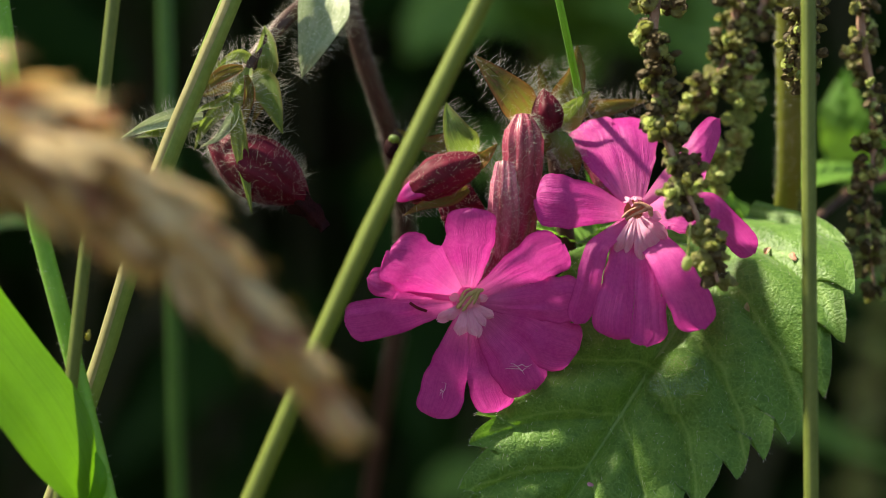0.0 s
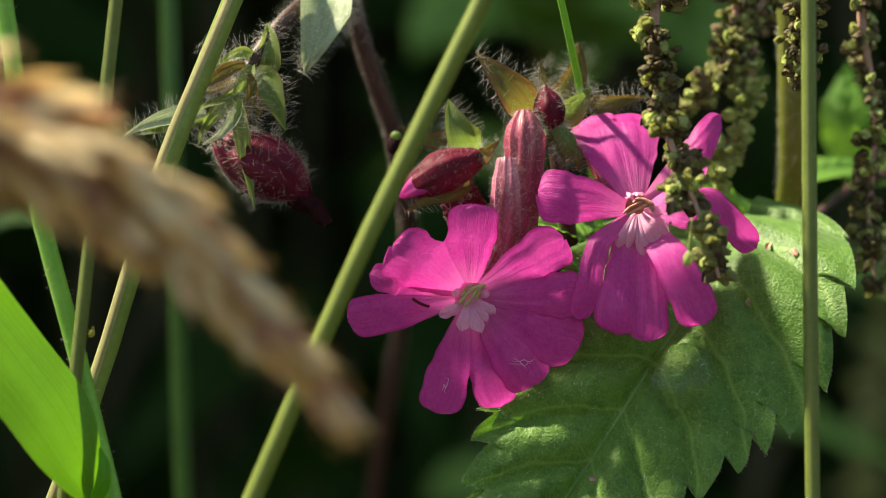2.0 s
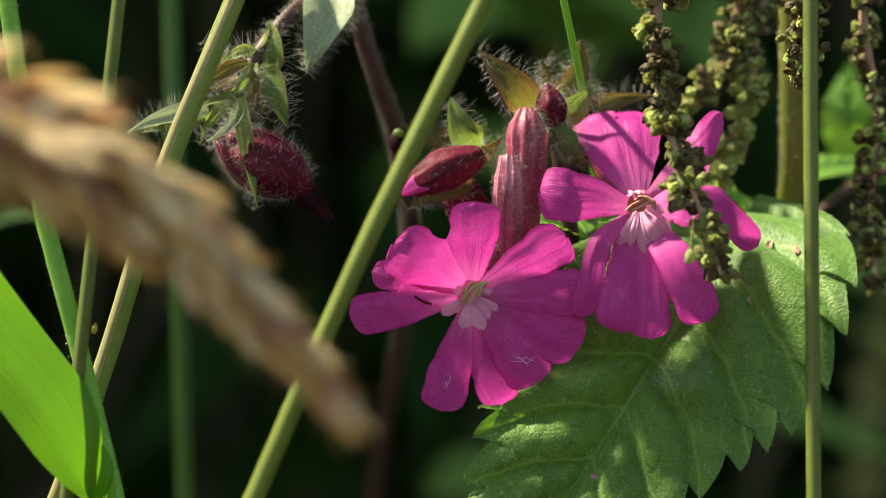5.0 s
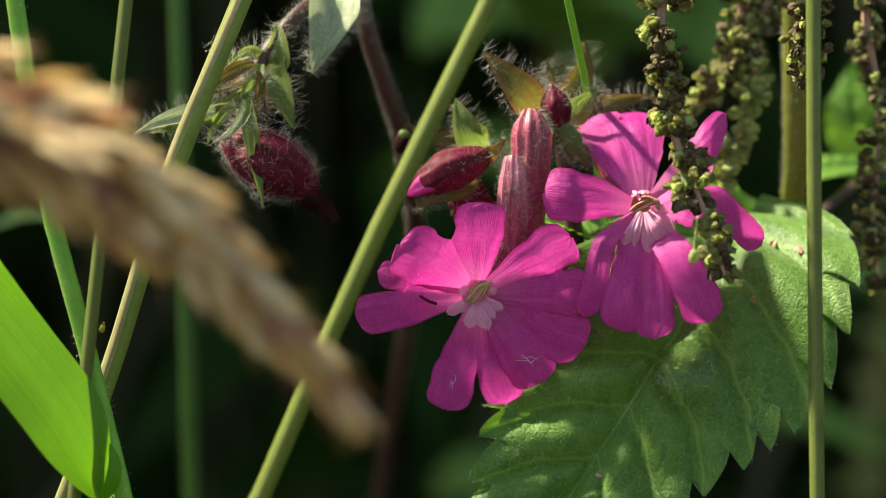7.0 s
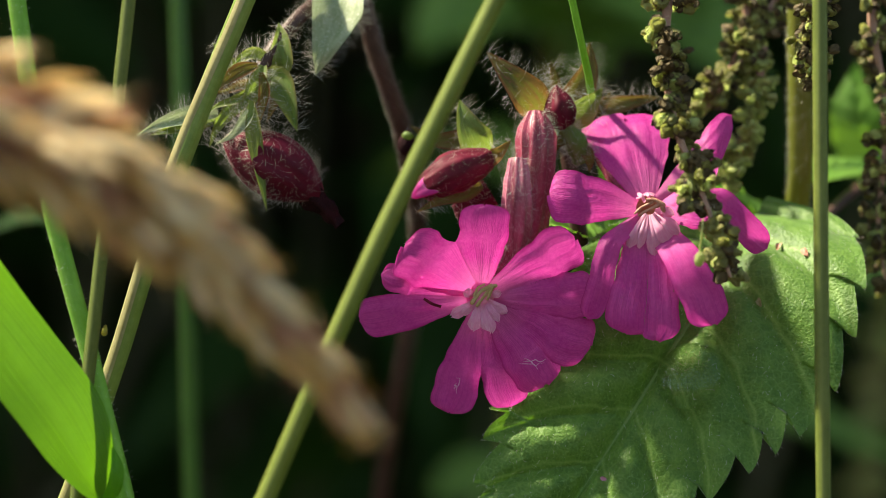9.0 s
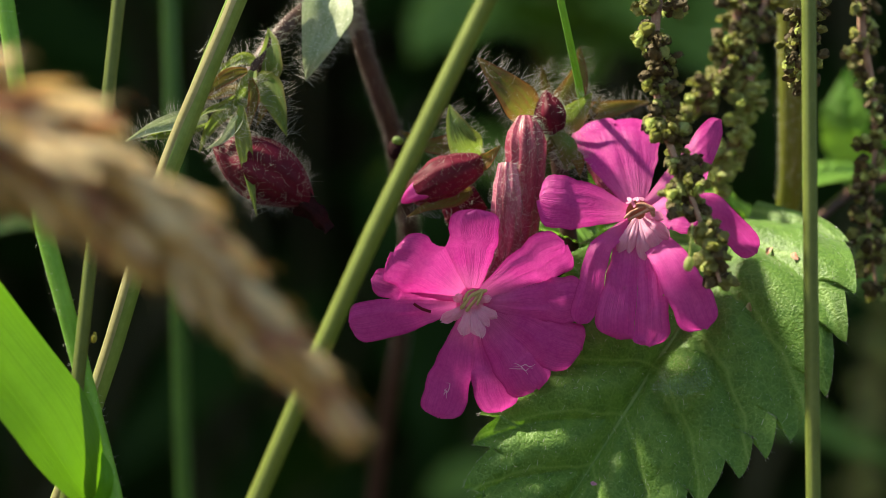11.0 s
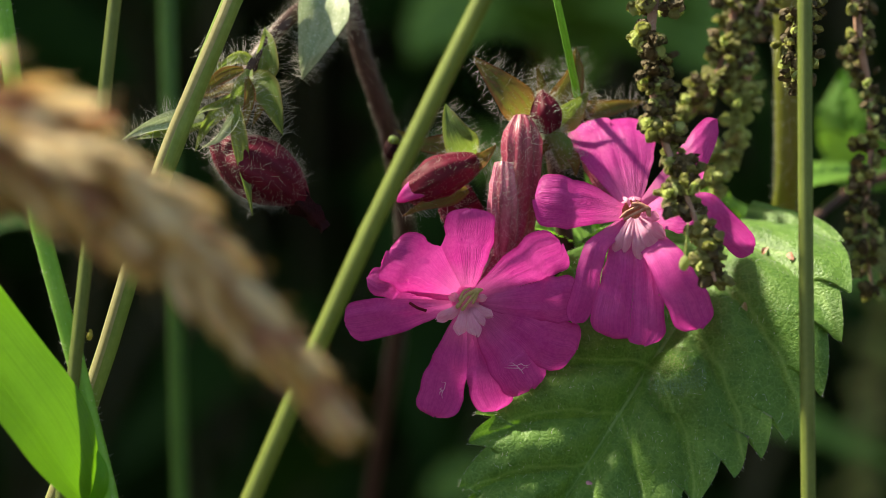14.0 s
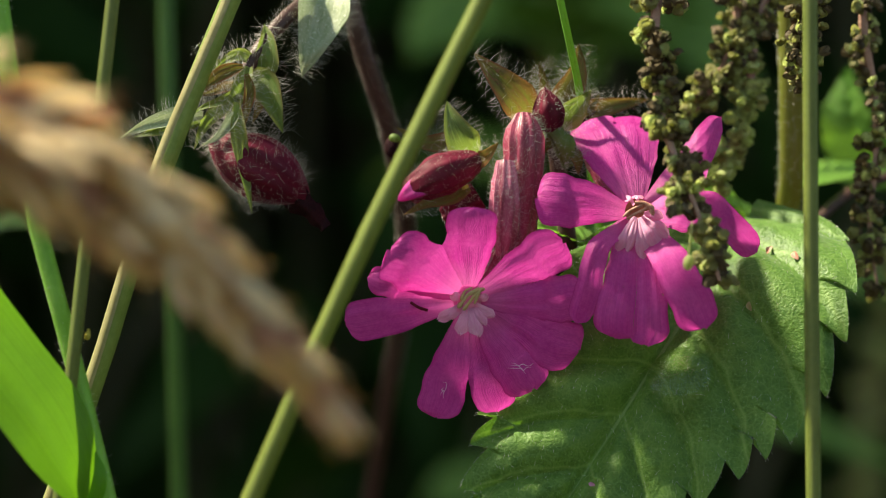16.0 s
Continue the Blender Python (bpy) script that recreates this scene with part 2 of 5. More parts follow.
SOIL = plant_mat("soil", (0.014, 0.010, 0.006), (0.045, 0.033, 0.018), None, 0, 8, 0.95, 0.8, depth=0.02)
INSECT = plant_mat("insect", (0.3, 0.28, 0.03), (0.45, 0.4, 0.06), None, 0, 3000, 0.4, 0.2)


def water_mat():
    m, nt, out = nodes_of("water")
    g = node(nt, "ShaderNodeBsdfGlass", Roughness=0.03, IOR=1.33)
    g.inputs[0].default_value = (0.97, 1.0, 0.92, 1)
    nt.links.new(g.outputs[0], out.inputs[0])
    return m


WATER = water_mat()


# ---- mesh tools; plans are in millimetres, meshes in metres ----
def vec(p):
    return p if isinstance(p, Vector) else Vector(p)


def spline(points, n):
    """n + 1 places along a smooth curve through a few points, evenly spaced by the chords."""
    p = [vec(q) for q in points]
    knot = [0.0]
    for q, r in zip(p, p[1:]):
        knot.append(knot[-1] + max((r - q).length, 1e-6))
    slope = []
    for i in range(len(p)):
        i0, i1 = max(i - 1, 0), min(i + 1, len(p) - 1)
        if i0 == i or i1 == i:
            slope.append((p[i1] - p[i0]) / (knot[i1] - knot[i0]))
        else:
            h0, h1 = knot[i] - knot[i0], knot[i1] - knot[i]
            slope.append(((p[i] - p[i0]) / h0 * h1 + (p[i1] - p[i]) / h1 * h0) / (h0 + h1))
    made, k = [], 0
    for i in range(n + 1):
        s = knot[-1] * i / n
        while k < len(p) - 2 and s > knot[k + 1]:
            k += 1
        h = knot[k + 1] - knot[k]
        t = (s - knot[k]) / h
        made.append(p[k] * (2 * t ** 3 - 3 * t * t + 1) + slope[k] * h * (t ** 3 - 2 * t * t + t) + p[k + 1] * (3 * t * t - 2 * t ** 3) + slope[k + 1] * h * (t ** 3 - t * t))
    return made


def tangents(path):
    return [(path[min(i + 1, len(path) - 1)] - path[max(i - 1, 0)]).normalized() for i in range(len(path))]


CURL = random.Random(77)


class Sheet:
    """Collects vertices, faces and texture places, then becomes a mesh."""

    def __init__(self):
        self.v, self.f, self.t = [], [], []

    def grid(self, rows, uv=None):
        start, n = len(self.v), len(rows[0])
        for j, row in enumerate(rows):
            for i, p in enumerate(row):
                self.v.append(tuple(vec(p) * 0.001))
                self.t.append((i / (n - 1), j / (len(rows) - 1)))
        for j in range(len(rows) - 1):
            for i in range(n - 1):
                a = start + j * n + i
                self.f.append((a, a + 1, a + n + 1, a + n))
        return self

    def tube(self, path, radius, seg=8, ridge=0.0, ridges=5, flat=1.0, bumpy=0.0):
        """A round stalk along a path; radius is a number or a function of 0..1."""
        tan = tangents(path)
        side = tan[0].orthogonal().normalized()
        rows = []
        for j, (c, t) in enumerate(zip(path, tan)):
            v = j / (len(path) - 1)
            side = (side - t * side.dot(t)).normalized()
            other = t.cross(side)
            r = radius(v) if callable(radius) else radius
            row = []
            for i in range(seg + 1):
                a = 2 * math.pi * (i % seg) / seg
                k = r * (1 + ridge * math.cos(a * ridges))
                q = c + side * math.cos(a) * k + other * math.sin(a) * k * flat
                if bumpy:
                    q = q + (side * math.cos(a) + other * math.sin(a)) * bumpy * noise.noise(q * 0.9)
                row.append(q)
            rows.append(row)
        return self.grid(rows)

    def blob(self, c, r, seg=8, rings=6, axis=None, stretch=1.0):
        ax = vec(axis or (0, 0, 1)).normalized()
        path = [vec(c) + ax * r * stretch * -math.cos(math.pi * i / rings) for i in range(rings + 1)]
        return self.tube(path, lambda v: max(r * math.sin(math.pi * min(max(v, 0.0), 1.0)) ** 0.8 if 0 < v < 1 else 0.02 * r, 0.02 * r), seg)

    def ribbon(self, path, width, face, nu=8, cup=0.0, wave=0.0, wave_n=3.0, roll=0.0, tooth=None, seed=0.0, crease=0.0):
        """A blade or leaf along a path. width: half width as a function of 0..1; face: the way its upper side looks."""
        tan = tangents(path)
        rows = []
        for j, (c, t) in enumerate(zip(path, tan)):
            v = j / (len(path) - 1)
            f = vec(face)
            side = t.cross(f).normalized()
            nor = side.cross(t).normalized()
            w = width(v)
            row = []
            for i in range(nu + 1):
                u = -1 + 2 * i / nu
                k = w
                push = 0.0
                if tooth:
                    k, push = tooth(v, u, w)
                h = cup * w * u * u + roll * w * u + crease * w * abs(u)
                if wave:
                    h += wave * noise.noise(Vector((u * 1.4 + seed, v * wave_n, seed * 3.1)))
                row.append(c + side * k * u + t * push + nor * h)
            rows.append(row)
        return self.grid(rows)

    def hair(self, p, way, length, r=0.0105, droop=None):
        p, way = vec(p), vec(way).normalized()
        s = way.orthogonal().normalized()
        o = way.cross(s)
        bend = vec(droop) if droop else s * CURL.gauss(0, 0.42) + o * CURL.gauss(0, 0.42) + Vector((0.12, 0.0, 0.10))
        start = len(self.v)
        for k, rr in ((0.0, 1.0), (0.4, 0.8), (0.72, 0.6), (1.0, 0.15)):
            c = p + way * length * k + bend * length * k * k
            for a in (0.0, 2.094, 4.189):
                self.v.append(tuple((c + (s * math.cos(a) + o * math.sin(a)) * r * rr) * 0.001))
                self.t.append((0.5, k))
        for k in (0, 3, 6):
            for a in range(3):
                b = (a + 1) % 3
                self.f.append((start + k + a, start + k + b, start + k + b + 3, start + k + a + 3))
        return self

    def mesh(self, name, material):
        me = bpy.data.meshes.new(name)
        me.from_pydata(self.v, [], self.f)
        uv = me.uv_layers.new(name="UVMap")
        at = np.zeros(len(me.loops), dtype=np.int32)
        me.loops.foreach_get("vertex_index", at)
        uv.data.foreach_set("uv", np.array(self.t, dtype=np.float32)[at].ravel())
        me.polygons.foreach_set("use_smooth", [True] * len(me.polygons))
        me.materials.append(material)
        me.update()
        return me


def merged(name, src, places):
    """Many copies of one small mesh joined into one."""
    co = np.array([(*v.co, 1.0) for v in src.vertices])
    faces = [tuple(q.vertices) for q in src.polygons]
    verts = np.concatenate([(co @ np.array(m).T)[:, :3] for m in places])
    me = bpy.data.meshes.new(name)
    me.from_pydata(verts.tolist(), [], [tuple(i + k * len(co) for i in f) for k in range(len(places)) for f in faces])
    uv = me.uv_layers.new(name="UVMap")
    n = len(src.loops)
    flat = np.zeros(n * 2, dtype=np.float32)
    src.uv_layers[0].data.foreach_get("uv", flat)
    uv.data.foreach_set("uv", np.tile(flat, len(places)))
    me.polygons.foreach_set("use_smooth", [True] * len(me.polygons))
    me.materials.append(src.materials[0])
    return me


def part(name, sheet, material, parent, label="", kind=""):
    ob = new(name, sheet.mesh(name, material))
    ob.parent = parent
    return tagged(ob, label, kind=kind)


def thing(name, base, label, category, group="", kind=""):
    """An Empty at the foot of a thing; its parts keep world places."""
    ob = new(name)
    ob.empty_display_size = 0.01
    return tagged(ob, label, category, group, kind)


def spear(v, peak=0.35, base=0.35):
    """Outline of a pointed bract."""
    if v < peak:
        return base + (1 - base) * math.sin(v / peak * math.pi / 2)
    return max((1 - (v - peak) / (1 - peak)) ** 0.85, 0.01)


def tube_hairs(sheet, rng, path, radius, count, length, away=0.6, droop=None, span=(0.0, 1.0), r=0.0095):
    """Bristles all round a stalk or calyx."""
    tan = tangents(path)
    for _ in range(count):
        v = span[0] + (span[1] - span[0]) * rng.random()
        j = min(int(v * (len(path) - 1)), len(path) - 2)
        c = path[j].lerp(path[j + 1], v * (len(path) - 1) - j)
        t = tan[j]
        s = t.orthogonal().normalized()
        o = t.cross(s)
        a = rng.random() * 2 * math.pi
        n = s * math.cos(a) + o * math.sin(a)
        rr = radius(v) if callable(radius) else radius
        way = n + t * (rng.random() - 0.5) * away * 2 + Vector((rng.gauss(0, 0.2), rng.gauss(0, 0.2), rng.gauss(0, 0.2)))
        sheet.hair(c + n * rr * 0.92, way, length * (0.5 + 0.8 * rng.random()), r, droop)
    return sheet


def edge_hairs(sheet, rng, path, width, face, count, length, droop=None, r=0.0105):
    """A fringe of bristles along both margins of a bract."""
    tan = tangents(path)
    for k in range(count):
        v = rng.random()
        j = min(int(v * (len(path) - 1)), len(path) - 2)
        c = path[j].lerp(path[j + 1], v * (len(path) - 1) - j)
        side = tan[j].cross(vec(face)).normalized()
        sg = 1 if k % 2 else -1
        u = sg if rng.random() < 0.75 else rng.uniform(-1, 1)
        nor = side.cross(tan[j]).normalized()
        way = side * sg * (1 if abs(u) == 1 else 0.3) + nor * rng.uniform(-0.3, 0.7) + tan[j] * rng.uniform(-0.5, 0.5)
        sheet.hair(c + side * width(v) * u, way, length * (0.5 + 0.8 * rng.random()), r, droop)
    return sheet


FRONT = (0.0, -1.0, 0.15)

# ---- ground, bank and hedge ----
def build_ground():
    rng = random.Random(5)
    sh = Sheet()
    ticks = sorted({s * d for s in (-1, 1) for d in (0, 100, 220, 360, 520, 700, 1000, 1500, 2500, 5000, 12000, 40000, 150000)})
    sh.grid([[(x, y, 22 * noise.noise(Vector((x, y, 0)) * 0.004) if abs(x) + abs(y) < 6000 else 0.0) for x in ticks] for y in ticks])
    ob = new("ground", sh.mesh("ground", SOIL))
    tagged(ob, "dark bare soil under grass and nettles", "ground", kind="structure")
    # unseen earth bank, added behind the hedge as a dark backdrop
    sh = Sheet()
    rows = []
    for j in range(16):
        v = j / 15
        prof = [(820, -60), (850, 260), (930, 620), (1030, 980), (1200, 1250), (1500, 1330), (1900, 1200), (2300, -60)]
        s = v * 7
        k = min(int(s), 6)
        y = prof[k][0] + (prof[k + 1][0] - prof[k][0]) * (s - k)
        z = prof[k][1] + (prof[k + 1][1] - prof[k][1]) * (s - k)
        rows.append([(x, y + 60 * noise.noise(Vector((x, y, z)) * 0.004), z + 40 * noise.noise(Vector((x, y, z + 99)) * 0.006)) for x in range(-3000, 3001, 120)])
    sh.grid(rows)
    ob = new("earth_bank", sh.mesh("earth_bank", SOIL))
    tagged(ob, "steep dark backdrop bank added behind the hedge plants", "bank", kind="structure")


def build_hedge():
    """Leaves and shoots of the undergrowth behind the flowers, too many to count."""
    rng = random.Random(11)
    sh = Sheet()
    for _ in range(5200):
        y = rng.uniform(430, 1000)
        x = rng.gauss(0, 520)
        z = rng.uniform(10, 1250)
        if z > 700 + (y - 430) * 1.2:
            continue
        ln = rng.uniform(35, 80)
        way = Vector((rng.gauss(0, 1), -rng.random() * 0.8, rng.gauss(-0.3, 0.6))).normalized()
        a = Vector((x, y, z))
        path = [a, a + way * ln * 0.35, a + way * ln * 0.7 + Vector((0, 0, -ln * 0.06)), a + way * ln + Vector((0, 0, -ln * 0.18))]
        w = ln * rng.uniform(0.2, 0.32)
        sh.ribbon(path, lambda v: w * (0.1, 1.0, 0.75, 0.05)[round(v * 3)], (rng.gauss(0, 0.4), -0.6, 0.8), 2, crease=0.2)
    # unseen sprays added to arch forward overhead and shade what stands behind the flowers
    for _ in range(5200):
        y, x = rng.uniform(210, 1050), rng.gauss(-200, 420)
        z = rng.uniform(960, 1450) + max(330 - y, 0) * 0.8
        a = Vector((x, y, z))
        ln = rng.uniform(50, 100)
        way = Vector((rng.gauss(0, 1), rng.gauss(-0.3, 0.8), rng.gauss(-0.2, 0.4))).normalized()
        path = [a, a + way * ln * 0.35, a + way * ln * 0.7 + Vector((0, 0, -ln * 0.06)), a + way * ln + Vector((0, 0, -ln * 0.18))]
        w = ln * rng.uniform(0.25, 0.36)
        sh.ribbon(path, lambda v: w * (0.1, 1.0, 0.75, 0.05)[round(v * 3)], (rng.gauss(0, 0.4), rng.gauss(-0.2, 0.4), 0.9), 2, crease=0.2)
    ob = new("hedge_foliage", sh.mesh("hedge_foliage", HEDGE_LEAF_SHADE))
    tagged(ob, "dense undergrowth leaves, deep shade put into their dark green", "foliage", kind="stuff")
    sh = Sheet()
    for _ in range(160):
        x, y = rng.gauss(0, 450), rng.uniform(430, 950)
        h = rng.uniform(500, 1000)
        p = spline([(x, y, -5), (x + rng.gauss(0, 25), y, h * 0.5), (x + rng.gauss(0, 60), y + rng.gauss(0, 30), h)], 6)
        sh.tube(p, rng.uniform(1.5, 3.5), 5)
    # stalks added to carry those overhead sprays, likewise out of view
    for _ in range(60):
        x = rng.gauss(-100, 420)
        p = spline([(x, rng.uniform(850, 1000), 300), (x + rng.gauss(0, 60), 800, 1000), (x + rng.gauss(0, 90), rng.uniform(450, 650), 1300), (x + rng.gauss(0, 120), rng.uniform(170, 300), rng.uniform(1000, 1250))], 12)
        sh.tube(p, rng.uniform(1.5, 3.5), 5)
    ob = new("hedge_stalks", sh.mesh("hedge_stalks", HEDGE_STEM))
    tagged(ob, "brown green stalks of the undergrowth", "stalks", kind="stuff")


build_ground()
build_hedge()


# ---- campion flowers ----
def fan(v, base, peak):
    """Outline of a lobe that widens steadily to a broad blunt end."""
    if v < peak:
        return base + (1 - base) * math.sin(v / peak * math.pi / 2) ** 1.15
    return max(max(1 - ((v - peak) / (1 - peak)) ** 3.2, 0.0) ** 0.48, 0.12)


def petal(sh, rng, centre, lobes, cleft, face, base=0.3, peak=0.84):
    """A cleft petal: lobes (tip, half width, bulge towards the face, fall of the tip) that part at the cleft (0..1)."""
    f = vec(face).normalized()
    n, nu = 44, 20
    edges = []
    tips = [vec(l[0]) for l in lobes]
    for k, (tip, half, out, back, *via) in enumerate(lobes):
        t = tips[k]
        c = vec(centre)
        way = (t - (vec(via[0]) if via else c)).cross(f).normalized()
        if len(lobes) == 2 and way.dot(tips[1 - k] - t) < 0:
            way = -way
        path = spline([c - f * 0.2, c.lerp(t, 0.25) + f * out * 0.55, c.lerp(t, 0.55) + f * out * 0.8, c.lerp(t, 0.82) + f * out * 0.45, t - f * back], n)
        if via:
            w = vec(via[0])
            path = spline([c - f * 0.2, c.lerp(w, 0.5), w + f * out * 0.5, w.lerp(t, 0.5) + f * out, t - f * back], n)
        ph = rng.uniform(0, 9)
        rim = []
        for i, p in enumerate(path):
            v = i / (len(path) - 1)
            w = half * fan(v, base, peak)
            jag = half * (0.09 * noise.noise(Vector((v * 7, ph, k))) + 0.03 * noise.noise(Vector((v * 26, ph, k + 7)))) * min(1, v * 2)
            rim.append((p - way * (w + jag), p, p + way * (w - jag)))
        edges.append((rim, ph, half))
    if len(lobes) == 2:
        # below the cleft both lobes share one midline
        a, b = edges[0][0], edges[1][0]
        for i in range(len(a)):
            v = i / (len(a) - 1)
            share = 1 - min(max((v - cleft) / 0.10, 0), 1) ** 0.6
            mid = (a[i][2] + b[i][2]) / 2
            if share:
                mid = mid - f * 0.10 * share * min(1, v * 4)
            a[i] = (a[i][0], (a[i][0] + a[i][2].lerp(mid, share)) / 2, a[i][2].lerp(mid, share))
            b[i] = (b[i][0], (b[i][0] + b[i][2].lerp(mid, share)) / 2, b[i][2].lerp(mid, share))
    for k, (rim, ph, half) in enumerate(edges):
        rows = []
        start = len(sh.v)
        curl = rng.uniform(-0.55, 0.25)
        for i, (o, m, q) in enumerate(rim):
            v = i / (len(rim) - 1)
            w = (q - o).length
            on = (rim[min(i + 1, n)][1] - rim[max(i - 1, 0)][1]).normalized()
            grow = min(1, v * 2)
            row = []
            for j in range(nu + 1):
                u = j / nu
                keep = min(1, 5 * u) if k == 0 and len(lobes) == 2 else 1
                # shallow bowl, a few soft folds that fan out from the claw, fine pleats along the veins
                h = 0.045 * w * math.sin(math.pi * u) + curl * max((v - 0.66) / 0.34, 0) ** 2
                h += keep * grow * (0.20 * noise.noise(Vector((u * 2.2 + ph, v * 2.4, ph))) + 0.10 * half / 2.4 * noise.noise(Vector((u * 5.5 + ph, v * 1.1, ph + 3))) + 0.045 * noise.noise(Vector((u * 15 + ph, v * 1.6, ph))))
                # the blunt end is bitten unevenly
                nick = (0.32 * noise.noise(Vector((u * 3.1, ph, 4.0))) + 0.13 * noise.noise(Vector((u * 9.0, ph, 8.0)))) * max((v - 0.72) / 0.28, 0) ** 1.5 * math.sin(math.pi * u) ** 0.5 * half * 0.5
                row.append(o.lerp(q, u) + f * h + on * nick)
            rows.append(row)
        sh.grid(rows)
        # texture runs from one margin across the midline to the other
        for i in range(len(rim)):
            v = i / (len(rim) - 1)
            inner = 1.0 if len(lobes) == 1 else 0.5 + 0.5 * min(max((v - cleft) / 0.1, 0), 1)
            for j in range(nu + 1):
                u = inner * j / nu
                sh.t[start + i * (nu + 1) + j] = (u if k == 0 else 1 - u, v)
    return sh


def flower(plant, centre, face, petals, label, scales, throat_mat, rng_seed, anthers, claw, lift=0.0, hollow=False, threads=()):
    """A campion flower: five cleft petals, a ring of pale scales and the throat."""
    rng = random.Random(rng_seed)
    c = vec(centre)
    f = vec(face).normalized()
    head = Sheet()
    # short tube of petal claws that runs back into the calyx
    path = [c - f * 5.0, c - f * 2.5, c - f * 0.6, c + f * 0.1]
    head.tube(path, lambda v: 1.0 + 0.7 * v, 14, ridge=0.08)
    fl = part("flower", head, throat_mat, plant, label)
    for cleft, lobes, *wide in petals:
        mean = sum((vec(l[0]) for l in lobes), Vector()) / len(lobes)
        part("petal", petal(Sheet(), rng, c + (mean - c).normalized() * 0.7 + f * 0.05, lobes, cleft, face, wide[0] if wide else claw), PETAL, fl)
    for tip, half in scales:
        t = vec(tip)
        sh = Sheet()
        a = c + (t - c).normalized() * 0.7 + f * (0.25 + lift)
        path = spline([a, a.lerp(t, 0.5) + f * (0.55 + lift * 0.8), t + f * (0.45 + lift * 0.4)], 12)
        ph = half * 31 + t.x

        def outline(v):
            end = 1 if v < 0.8 else 1 - 0.75 * ((v - 0.8) / 0.2) ** 1.5
            return half * (0.5 + 0.5 * min(1, v * 1.4)) * end * (1 + 0.1 * noise.noise(Vector((v * 9, ph, 0))))

        # torn tip: the middle of the end runs shorter or longer than its corners
        def torn(v, u, w):
            return w, (0.45 * noise.noise(Vector((u * 2.6, ph, 2))) - 0.1) * max(v - 0.6, 0) / 0.4 * half * 1.6

        sh.ribbon(path, outline, face, 8, cup=-0.22, wave=0.12, tooth=torn, seed=ph)
        part("corona_scale", sh, SCALE_M, fl)
    s0 = f.orthogonal().normalized()
    ring = [[c + f * lift * 0.6 + (s0 * math.cos(b) + f.cross(s0) * math.sin(b)) * r + f * h for b in [2 * math.pi * i / 20 for i in range(21)]] for r, h in (((1.3, 0.45), (0.95, 0.1), (0.5, -0.5), (0.05, -0.8)) if hollow else ((1.2, 0.3), (0.8, 0.25), (0.4, 0.05), (0.05, 0.0)))]
    part("throat", Sheet().grid(ring), THROAT if hollow else SCALE_M, fl)
    for pts, r in threads:
        p = spline([vec(q) + f * (0.5 + lift * 0.6) for q in pts], 8)
        r *= 0.8
        sh = Sheet().tube(p, lambda v: r * (0.6 + 0.5 * v), 7, bumpy=0.08)
        sh.blob(p[-1], r * 1.25, 8, 6, p[-1] - p[-2], 1.7)
        part("stamen", sh, anthers, fl)
    return fl


